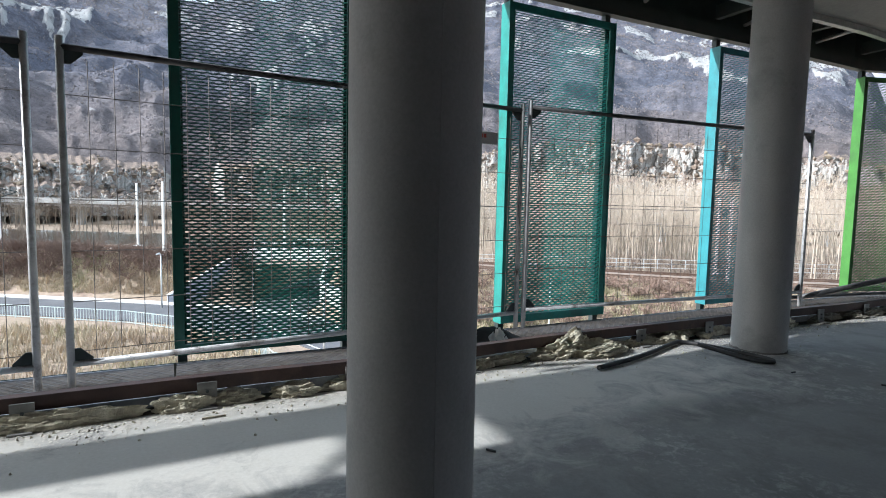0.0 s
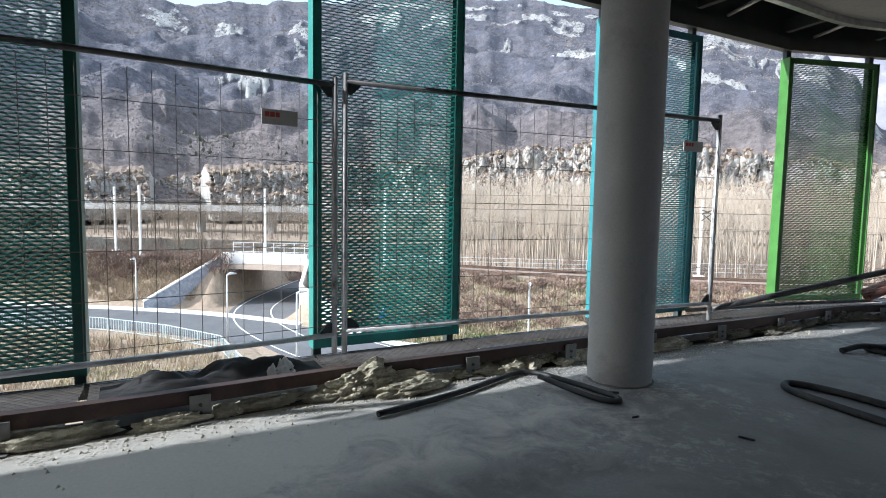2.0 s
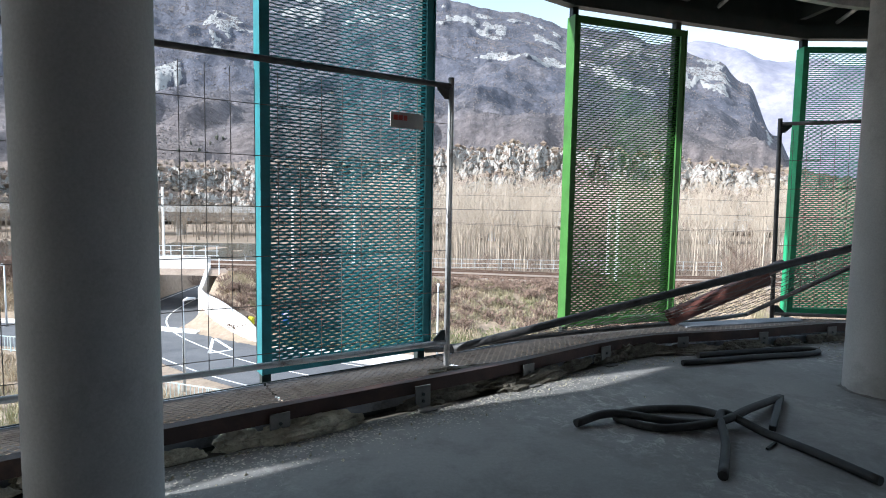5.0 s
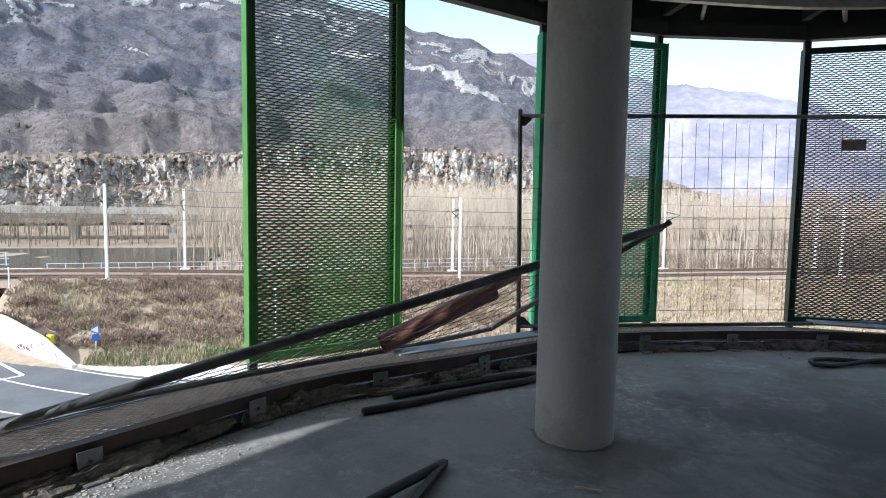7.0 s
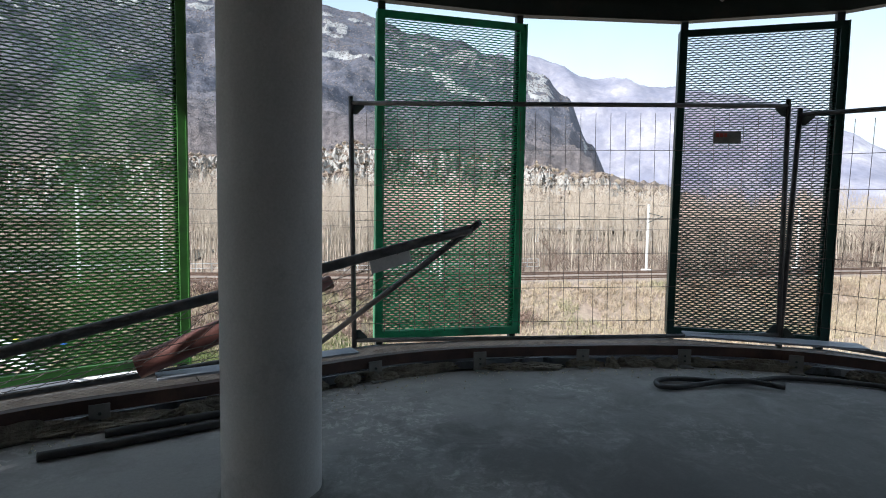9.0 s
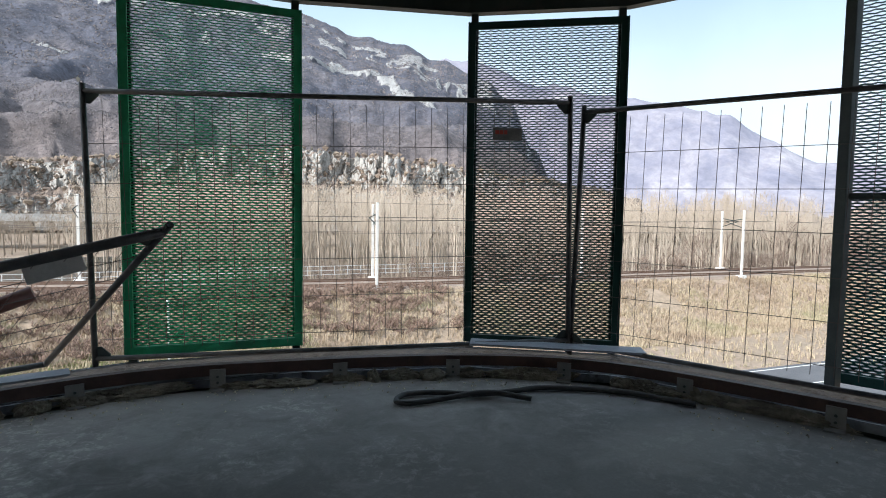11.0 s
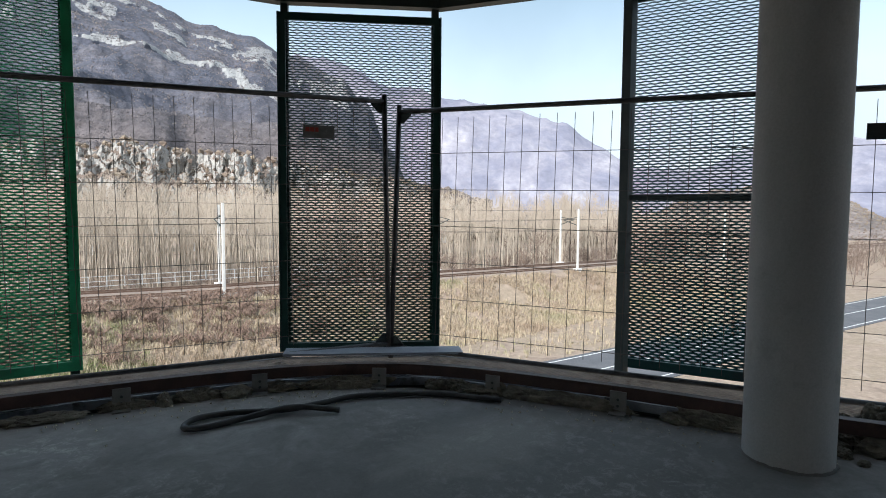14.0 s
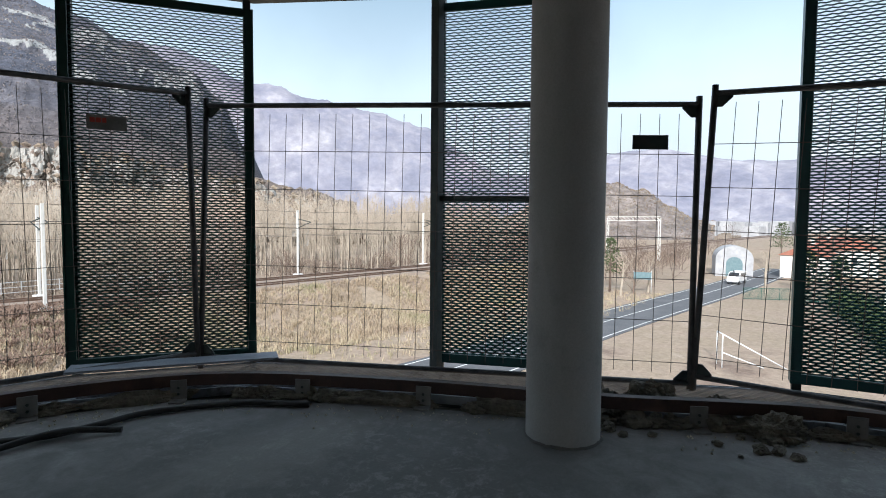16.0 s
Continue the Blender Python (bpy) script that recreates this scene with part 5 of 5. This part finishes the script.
    bare = smooth01((band + 0.5 * m + 0.12 * n - 0.12) * 2.2) * (0.55 + 0.45 * smooth01(band * 3))
    if SCAR[0][0] < a < SCAR[-1][0]:
        half = 0.65 * smooth01((a - 6) / 2.5) * smooth01((27.2 - a) / 3) * (0.75 + 0.5 * noise.noise(Vector((a * 0.7, 2, 2))))
        bare = max(bare, smooth01((1.1 - abs(el - profile(SCAR, a)) / max(0.05, half) + 0.5 * m) * 2.5))
    return bare


def mountain_sheet():
    """The mountain side, climbing from the valley to its crest in spurs and hollows, with ledges where rock shows."""
    vs, fs, bare = [], [], []
    angles = np.arange(-78, 64.1, 0.22)
    n = 150
    for a in angles:
        crest = profile(RIDGE, a) + 0.22 * fractal(Vector((a * 0.55, 3, 3)), 4) * smooth01((60 - a) / 20)
        sa, ca = math.sin(radians(a)), math.cos(radians(a))
        for k in range(n):
            t = k / (n - 1)
            el = -0.9 + (crest + 0.9) * t
            q = rockiness(a, el, crest)
            r = 330 + 1520 * (0.55 * t + 0.45 * t * t)
            p = Vector((sa * r * 0.0042, ca * r * 0.0042, 0.3))
            z = 1.2 + r * math.tan(radians(el))
            z += (38 * fractal(p, 3, True) + 4 * fractal(p * 3.7, 3)) * min(1, t * 5) * smooth01((1 - t) * 3) * min(1, crest / 8)
            r += 14 * fractal(Vector((a * 0.30, el * 0.28, 4)), 3) * min(1, t * 5) - 16 * q + 5 * q * fractal(Vector((a * 2.6, el * 1.3, 9)), 3, True)
            vs.append((CX + sa * r, CY + ca * r, z))
            bare.append(q)
        r += 250
        vs.append((CX + sa * r, CY + ca * r, vs[-1][2] - 20))
        bare.append(0.0)
    n += 1
    for j in range(len(angles) - 1):
        for k in range(n - 1):
            v = j * n + k
            fs.append((v, v + 1, v + n + 1, v + n))
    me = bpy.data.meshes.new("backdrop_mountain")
    me.from_pydata(vs, [], fs)
    me.attributes.new("bare_rock", "FLOAT", "POINT").data.foreach_set("value", bare)
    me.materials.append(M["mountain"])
    me.shade_smooth()
    return tagged(new("backdrop_mountain", me), "bare wooded mountain side with pale cliffs", "mountain", kind="structure")


slope = mountain_sheet()

CLIFF_TOP = [(-80, 3.6), (-33, 3.0), (-27, 3.4), (-20, 3.9), (-12, 4.6), (-3, 5.6), (2, 6.8), (12, 7.1), (20, 6.5), (25, 6.1), (28, 5.3), (33, 4.2), (40, 2.6), (44, 0.8)]


def quarry_cliff():
    """A quarried face: a sheet that climbs the rock and then runs back over its top, pushed in and out in blocks."""
    vs, fs = [], []
    angles = np.arange(-60, 45, 0.12)
    up = list(np.linspace(0, 1, 44)) + [1.03, 1.08, 1.2, 1.5, 2.0]
    for a in angles:
        top = 290 * math.tan(radians(profile(CLIFF_TOP, a))) * (0.94 + 0.16 * noise.noise(Vector((a * 0.35, 1, 1))) + 0.06 * noise.noise(Vector((a * 1.9, 5, 1))))
        line = 280 + 15 * noise.noise(Vector((a * 0.13, 0, 2)))
        sa, ca = math.sin(radians(a)), math.cos(radians(a))
        lay = 0.5 + 0.25 * noise.noise(Vector((a * 0.2, 9, 4)))
        for s in up:
            z = -8 + (top + 8) * min(1, s) + max(0, s - 1) * 10
            r = line + 20 * s + 9 * smooth01((s - lay) / 0.10) + max(0, s - 1) * 80
            p = Vector((a * 0.30, z * 0.055, 3))
            face = smooth01(s * 6) * smooth01((1.12 - s) * 8)
            r += 0.75 * face * (7.0 * noise.noise(p) + 4.5 * noise.noise(p * 2.3) + 3.2 * noise.cell(Vector((p.x * 4.2 + 0.8 * noise.noise(p * 3), p.y * 1.5 + 0.7 * noise.noise(p * 2), 2))) + 1.8 * noise.cell(Vector((p.x * 9 + noise.noise(p * 5), p.y * 3.2 + noise.noise(p * 4), 7))) + 1.2 * noise.noise(p * 9))
            r += 75 * smooth01((a + 33.5) / 0.7) * smooth01((-28.4 - a) / 0.7)
            z += 1.5 * noise.noise(Vector((a * 2, s * 6, 5))) * smooth01(s * 4)
            vs.append((CX + sa * r, CY + ca * r, z))
    n = len(up)
    for j in range(len(angles) - 1):
        for k in range(n - 1):
            v = j * n + k
            fs.append((v, v + n, v + n + 1, v + 1))
    me = bpy.data.meshes.new("quarry_cliff")
    me.from_pydata(vs, [], fs)
    me.materials.append(M["cliff"])
    return tagged(new("quarry_cliff", me), "pale grey quarried rock face with scrub on top", "cliff", kind="structure")


def tree_cover(name, land, count, low, high, flat, mat, label, seed, keep=None, slim=0.55):
    """Far leafless trees as small ragged crowns over the gentle parts of a sheet of land."""
    rng = random.Random(seed)
    me = land.data
    polys, pts = me.polygons, me.vertices
    vs, fs = [], []
    left = count * 6
    while count and left:
        left -= 1
        f = polys[rng.randrange(len(polys))]
        if abs(f.normal.z) < flat + rng.uniform(-0.06, 0.06):
            continue
        c4 = [pts[v].co for v in f.vertices]
        u, w = rng.random(), rng.random()
        c = c4[0].lerp(c4[1], u).lerp(c4[3].lerp(c4[2], u), w)
        if keep and not keep(c):
            continue
        count -= 1
        h = rng.uniform(low, high) * (0.8 + 0.4 * noise.noise(c * 0.01)) * (1 if slim > 1 else min(1, 0.25 + 0.75 * (c.xy.length - 330) / 1300))
        n = len(vs)
        t0 = rng.uniform(0, 6.28)
        for lift, rad in ((-0.15, 0.30), (0.45, 0.62)):
            for j in range(4):
                t = t0 + j * 1.5708 + rng.uniform(-0.5, 0.5)
                q = h * slim * rad * rng.uniform(0.6, 1.5)
                vs.append((c.x + q * math.cos(t), c.y + q * math.sin(t), c.z + h * (lift + rng.uniform(-0.1, 0.2))))
        vs.append((c.x + h * rng.uniform(-.12, .12), c.y + h * rng.uniform(-.12, .12), c.z + h))
        for j in range(4):
            k = (j + 1) % 4
            fs.append((n + j, n + k, n + 4 + k, n + 4 + j))
            fs.append((n + 4 + j, n + 4 + k, n + 8))
    me2 = bpy.data.meshes.new(name)
    me2.from_pydata(vs, [], fs)
    me2.materials.append(mat)
    return tagged(new(name, me2), label, "trees", kind="stuff")


def cover_material(name, cols, scale):
    mat, nt, b = shader(name, 0.95)
    geo = nt.nodes.new("ShaderNodeNewGeometry")
    f = math_node(nt, "ADD", math_node(nt, "MULTIPLY", geo.outputs["Random Per Island"], 0.30), math_node(nt, "MULTIPLY", noise_tex(nt, scale, 6, 0.7), 0.95))
    nt.links.new(ramp(nt, f, [(0.25 + 0.5 * j / (len(cols) - 1), c) for j, c in enumerate(cols)]), b.inputs["Base Color"])
    bump(nt, b, noise_tex(nt, 0.8, 3), 0.6, 1.0)
    return mat


# Crowns share the mountain's bluish haze tint in their base colour.
M["cover"] = cover_material("far_bare_woods_hazed", [(0.085, 0.088, 0.112), (0.13, 0.125, 0.145), (0.18, 0.163, 0.168), (0.23, 0.20, 0.188)], 0.006)
M["cover_dark"] = cover_material("far_evergreens", [(0.06, 0.065, 0.055), (0.085, 0.09, 0.07), (0.13, 0.12, 0.10)], 0.02)
M["cover_brown"] = cover_material("far_scrub", [(0.13, 0.10, 0.085), (0.22, 0.17, 0.135), (0.28, 0.225, 0.165)], 0.03)
cliff = quarry_cliff()
tree_cover("backdrop_woods", slope, 90000, 2.0, 4.4, 0.62, M["cover"], "bare purple-brown woods over the mountain side, tinted blue for haze", 31, slim=0.9)
tree_cover("backdrop_evergreens", slope, 400, 9, 17, 0.80, M["cover_dark"], "dark evergreen clumps on the lower mountain side", 32,
           keep=lambda c: noise.noise(c * 0.008) > 0.22 and c.z < 190, slim=0.6)
tree_cover("backdrop_scrub", cliff, 1300, 1.2, 3.2, 0.62, M["cover_brown"], "brown leafless scrub on the ledges and top of the quarry", 33, slim=1.1)

FAR = [(22, 14.5), (27, 14.4), (30, 13.2), (34, 12.0), (40, 11.5), (47, 10.1), (51.5, 8.6), (55, 6.7), (59, 4.9), (64, 4.3), (69, 6.4), (74, 6.5), (81, 5.5), (97, 5.0), (112, 4.6)]


def far_z(a, r, x, y):
    t = (r - 2600) / 1000
    crest = 3600 * math.tan(radians(profile(FAR, a)))
    return -20 + crest * smooth01(t) * (1 + 0.08 * fractal(Vector((a * 0.12, r * 0.001, 2)), 4, True))


hills("backdrop_range", 22, 125, 0.4, list(np.linspace(2600, 3600, 34)), far_z, M["hazed_far_mountain"], "blue mountain range far down the valley, haze painted as a glow")


def knoll_z(a, r, x, y):
    e = profile([(60, 0.3), (66, 3.2), (70.5, 3.9), (73.5, 3.3), (76, 1.5), (80, 0.0)], a)
    t = (r - 520) / 160
    return -24 + (600 * math.tan(radians(e)) + 24) * smooth01(t) * (1 + 0.2 * fractal(Vector((a * 0.3, r * 0.01, 7)), 3))


knoll = hills("backdrop_knoll", 60, 80, 0.25, list(np.linspace(500, 690, 26)), knoll_z, M["knoll"], "small wooded knoll with bare rock")
tree_cover("backdrop_knoll_woods", knoll, 4200, 2, 5, 0.5, M["cover_brown"], "bare brown woods on the knoll", 36, slim=0.9)


# ---- things down the road ----
def tree_crown(x, y, h, crown_from, width, label, seed):
    """An evergreen: trunk, limbs, and a crown of many small leaf clumps with gaps."""
    rng = random.Random(seed)
    z = ground_z(x, y)
    ob = empty("evergreen_tree", label, "tree", at=pose(x, y, z))
    bm = bmesh.new()
    tube(bm, [(0, 0, -0.1), (0.1, 0, h * 0.5), (0, 0.1, h * 0.95)], [0.22, 0.14, 0.04], 8)
    for k in range(16):
        t = rng.uniform(crown_from, 0.95)
        a = rng.uniform(0, 6.28)
        l = width * (1.05 - t) * 0.9 + 0.3
        tube(bm, [(0, 0, h * t), (math.cos(a) * l, math.sin(a) * l, h * t + l * 0.3)], [0.05, 0.015], 5)
    part("trunk", bm, M["bark_dark"], ob)
    vs, fs = [], []
    for k in range(900):
        t = rng.uniform(crown_from, 1.0)
        a, rad = rng.uniform(0, 6.28), width * (1.08 - t) ** 0.6 * math.sqrt(rng.random())
        if noise.noise(Vector((math.cos(a) * 2, math.sin(a) * 2, t * 6 + seed))) < -0.12:
            continue
        c = Vector((math.cos(a) * rad, math.sin(a) * rad, h * t))
        for j in range(3):
            u = Vector((rng.gauss(0, 1), rng.gauss(0, 1), rng.gauss(0, 0.6))).normalized() * rng.uniform(0.15, 0.38)
            w = Vector((rng.gauss(0, 1), rng.gauss(0, 1), rng.gauss(0, 1))).normalized() * 0.09
            n = len(vs)
            vs.extend([tuple(c - w), tuple(c + w), tuple(c + u)])
            fs.append((n, n + 1, n + 2))
    me = bpy.data.meshes.new("crown")
    me.from_pydata(vs, [], fs)
    me.materials.append(M["evergreen"])
    cr = new("crown", me)
    cr.parent = ob
    return ob


tree_crown(92, 32, 8.5, 0.35, 2.8, "dark green pine with a patchy crown beside the road", 1)
tree_crown(150, 14, 11, 0.5, 4.0, "tall dark pine with a flat crown", 2)
tree_crown(112, 7, 6.5, 0.25, 3.0, "rounded evergreen tree by the houses", 3)
tree_crown(118, 3, 5.5, 0.25, 2.6, "rounded evergreen tree by the houses", 4)


def pollard(x, y, h, seed):
    vs, fs = [], []
    bare_tree(vs, fs, 0, 0, 0, h, random.Random(seed), r=0.2, spread=0.45, limbs=16, twigs=4, low=0.5)
    me = bpy.data.meshes.new("bare_tree")
    me.from_pydata(vs, [], fs)
    me.materials.append(M["bark"])
    ob = new("bare_tree", me)
    ob.location = (x, y, ground_z(x, y))
    tagged(ob, "pale leafless roadside tree", "tree", "bare roadside trees")


for k, (x, y, h) in enumerate([(78, 29, 6), (84, 30.5, 5), (88, 29, 6.5), (95, 27, 5.5), (104, 12, 6), (122, 14, 6)]):
    pollard(x, y, h, 60 + k)


def house(x, y, a, w, d, h, label, cols=4):
    ob = empty("house", label, "house", "houses by the road", at=pose(x, y, ground_z(x, y), 0, 0, a))
    bm = bmesh.new()
    box(bm, (w, d, h), pose(0, 0, h / 2), 0.03)
    part("wall", bm, M["render_white"], ob)
    bm = bmesh.new()
    ridge = d * 0.26
    pts = [(-w / 2 - .4, -d / 2 - .4, h - 0.05), (w / 2 + .4, -d / 2 - .4, h - 0.05), (w / 2 + .4, d / 2 + .4, h - 0.05), (-w / 2 - .4, d / 2 + .4, h - 0.05), (-w / 2 - .4, 0, h + ridge), (w / 2 + .4, 0, h + ridge)]
    v = [bm.verts.new(p) for p in pts]
    for f in ((0, 1, 5, 4), (2, 3, 4, 5), (0, 4, 3), (1, 2, 5), (3, 2, 1, 0)):
        bm.faces.new([v[k] for k in f])
    part("roof", bm, M["roof_tile"], ob)
    bm = bmesh.new()
    box(bm, (0.7, 0.7, 1.3), pose(w * 0.2, 0.4, h + ridge + 0.2), 0.02)
    part("chimney", bm, M["render_white"], ob)
    bm = bmesh.new()
    box(bm, (0.9, 0.10, 1.2), Matrix(), 0.01)
    pane = finish("window", bm, M["window_dark"])
    for side in (-1, 1):
        for k in range(cols):
            for z in ([1.5] if h < 4 else [1.5, 4.2]):
                q = new("window", pane)
                q.parent, q.location = ob, (-w / 2 + w * (k + 0.5) / cols, side * (d / 2 + 0.02), z)
    for side in (-1, 1):
        q = new("window", pane)
        q.parent, q.matrix_basis = ob, pose(side * (w / 2 + 0.02), 0, h * 0.6, 0, 0, 90)
    return ob


house(141, 8, -10, 12, 8, 4.6, "white rendered house with a red tiled roof", 4)
house(104, -9, -20, 17, 9, 4.4, "long white house with a red tiled roof", 6)
house(132, -16, 10, 20, 10, 5.4, "white house with a wide red tiled roof", 6)
house(150, 4, 30, 12, 9, 5.6, "pale house with a red tiled roof", 4)
house(180, -30, 0, 16, 10, 6.0, "pale house with a red tiled roof", 4)


def arched_hall(x, y, a):
    """A white hall with a round gable and an arched doorway."""
    ob = empty("arched_hall", "white hall with a round gable and an arched doorway", "hall", at=pose(x, y, ground_z(x, y), 0, 0, a))
    arc = [(-3.4, 0), (3.4, 0)] + [(3.4 * math.cos(t * math.pi / 14), 3.6 + 2.6 * math.sin(t * math.pi / 14)) for t in range(15)]
    bm = bmesh.new()
    lo, hi = ([bm.verts.new((u, v, z)) for u, z in arc] for v in (-4, 4))
    bm.faces.new(lo)
    bm.faces.new(hi[::-1])
    for k in range(len(arc)):
        j = (k + 1) % len(arc)
        bm.faces.new((lo[j], lo[k], hi[k], hi[j]))
    part("wall", bm, M["pale_block"], ob)
    gate = [(-1.5, 0), (1.5, 0)] + [(1.5 * math.cos(t * math.pi / 10), 2.6 + 1.4 * math.sin(t * math.pi / 10)) for t in range(11)]
    bm = bmesh.new()
    lo, hi = ([bm.verts.new((u, v, z)) for u, z in gate] for v in (-4.08, -3.9))
    bm.faces.new(lo)
    bm.faces.new(hi[::-1])
    for k in range(len(gate)):
        j = (k + 1) % len(gate)
        bm.faces.new((lo[j], lo[k], hi[k], hi[j]))
    part("door", bm, M["sign_teal"], ob, "grey arched door")
    return ob


# distant town
M["pale_block"] = natural("pale_grey_render", [(0.36, 0.36, 0.38), (0.45, 0.45, 0.46)], 0.05, 0.6, 0.9, 0.1, 0.01)
arched_hall(135, 21.5, -75)
rt = random.Random(4)
for k in range(30):
    x, y = rt.uniform(420, 700), rt.uniform(-40, 110)
    bm = bmesh.new()
    w, d, h = rt.uniform(10, 26), rt.uniform(9, 12), rt.uniform(5, 12)
    box(bm, (w, d, h), pose(0, 0, h / 2), 0.1)
    blk = thing("apartment_block", bm, M["pale_block"], "pale far-off apartment block of the town", "building", "far town blocks", at=pose(x, y, -10.5, 0, 0, rt.uniform(-30, 30)))

# hedge and green fence by the houses
railing("garden_fence", [(96, 14.0), (99, 8.0), (101, -2.0)], -10, 1.7, PAINT["dark_green"], "dark green garden fence by the road", 2.4, 2, 0.12)
rng = random.Random(31)
vs, fs = [], []
for k in range(5200):
    x = rng.uniform(62, 96)
    c = Vector((x, -2.5 + 0.15 * (x - 62) + rng.gauss(0, 0.9), -10 + rng.uniform(0.0, 2.6)))
    u = Vector((rng.gauss(0, 1), rng.gauss(0, 1), rng.gauss(0, 1))).normalized() * 0.3
    w = Vector((rng.gauss(0, 1), rng.gauss(0, 1), rng.gauss(0, 1))).normalized() * 0.14
    n = len(vs)
    vs.extend([tuple(c - w), tuple(c + w), tuple(c + u)])
    fs.append((n, n + 1, n + 2))
me = bpy.data.meshes.new("hedge")
me.from_pydata(vs, [], fs)
me.materials.append(M["evergreen"])
tagged(new("hedge", me), "clipped green hedge by the houses", "hedge", kind="stuff")

# railway signal gantry
g = empty("signal_gantry", "white lattice gantry over the railway", "gantry", at=pose(128, 40, -7.2, 0, 0, 72))
for x in (-6.5, 6.5):
    bm = bmesh.new()
    for dx in (-0.25, 0.25):
        beam(bm, (x + dx, 0, 0), (x + dx, 0, 9), 0.12, 0.12, up=(0, 1, 0))
    for k in range(9):
        beam(bm, (x - 0.25, 0, k), (x + 0.25, 0, k + 1), 0.06, 0.06, up=(0, 1, 0))
    part("leg", bm, M["pole"], g)
bm = bmesh.new()
for z in (8.4, 9.2):
    beam(bm, (-6.6, 0, z), (6.6, 0, z), 0.12, 0.14)
for k in range(13):
    beam(bm, (-6.5 + k, 0, 8.4), (-5.5 + k, 0, 9.2), 0.07, 0.07)
part("beam", bm, M["pole"], g)

# sign board beside the road
sb = empty("sign_board", "blue-green board on two posts beside the road", "sign", at=pose(92.5, 27.2, -10, 0, 0, -75))
bm = bmesh.new()
box(bm, (2.6, 0.12, 1.1), pose(0, 0, 2.8), 0.02)
part("board", bm, M["sign_teal"], sb)
for x in (-1.3, 1.3):
    bm = bmesh.new()
    tube(bm, [(x, 0.1, 0), (x, 0.1, 3.6)], 0.06, 8)
    part("post", bm, M["lamp_metal"], sb)

# van on the road
van = empty("van", "white delivery van standing on the road", "van", at=pose(117.0, 17.9, -9.92, 0, 0, 172))
bm = bmesh.new()
pts = [(-2.4, 0.45), (2.5, 0.45), (2.55, 1.1), (1.9, 1.35), (1.2, 2.15), (-2.4, 2.25)]
a = [bm.verts.new((x, -0.95, z)) for x, z in pts]
b2 = [bm.verts.new((x, 0.95, z)) for x, z in pts]
bm.faces.new(a)
bm.faces.new(b2[::-1])
for k in range(6):
    bm.faces.new((a[k], b2[k], b2[(k + 1) % 6], a[(k + 1) % 6]))
bmesh.ops.bevel(bm, geom=list(bm.edges), offset=0.10, segments=3, affect="EDGES")
part("body", bm, M["van_white"], van)
bm = bmesh.new()
beam(bm, (1.88, 0, 1.40), (1.24, 0, 2.06), 1.6, 0.05, up=(0, 1, 0))
box(bm, (0.05, 1.6, 0.78), pose(1.60, 0, 1.74, 0, -41, 0))
part("windscreen", bm, M["window_dark"], van)
for s in (-1, 1):
    bm = bmesh.new()
    box(bm, (3.0, 0.03, 0.55), pose(-0.5, s * 0.955, 1.70), 0.01)
    part("side_window", bm, M["window_dark"], van)
    for x in (-1.6, 1.6):
        bm = bmesh.new()
        tube(bm, [(x, s * 0.75, 0.35), (x, s * 0.97, 0.35)], 0.35, 16)
        part("wheel", bm, M["hose"], van)

# white timber frame in the field
fr = empty("white_frame", "leaning white frame of poles in the field", "frame", at=pose(53.5, 9.6, -10, 0, 0, -62))
for p, q in (((0, 0, 0), (0, 0, 2.6)), ((0, 1.2, 0), (0, 1.2, 2.6)), ((0, 0, 2.6), (4.6, 0, 0.1)), ((0, 1.2, 2.6), (4.6, 1.2, 0.1)), ((0, 0, 1.2), (3.0, 0, 0.1)), ((0, 0, 2.6), (0, 1.2, 2.6))):
    bm = bmesh.new()
    tube(bm, [p, q], 0.05, 6)
    part("pole", bm, M["sign_white"], fr)
# telegraph poles
first = None
for x, y, h in ((108, 4, 9), (122, 1.5, 9), (139, 9, 9), (60, 24, 7)):
    if first is None:
        first = empty("telegraph_pole", "slim wooden telegraph pole", "pole", "telegraph poles", at=pose(x, y, -10))
        bm = bmesh.new()
        tube(bm, [(0, 0, 0), (0, 0, h)], [0.14, 0.09], 8)
        part("pole", bm, M["bark_dark"], first)
        bm = bmesh.new()
        beam(bm, (-0.6, 0, h - 0.5), (0.6, 0, h - 0.5), 0.08, 0.10)
        part("crossarm", bm, M["bark_dark"], first)
    else:
        copy_thing(first, pose(x, y, -10, 0, 0, 20))


# ---- the surroundings, spread to their true distance ----
SPREAD = 1.35


def spread(p):
    t = smooth01((p.x + 20) / 40)
    c = Vector((0.3 + 7.2 * t, -0.3 + 2.7 * t, 1.2))
    return c + (p - c) * SPREAD


for ob in list(scene.objects):
    if ob in indoors or ob.parent or ob.name.startswith(("backdrop", "quarry_cliff")):
        continue
    if ob.type == "MESH" and ob.matrix_basis == Matrix():
        for v in ob.data.vertices:
            v.co = spread(v.co)
    else:
        ob.location = spread(ob.location)
        ob.scale = ob.scale * SPREAD
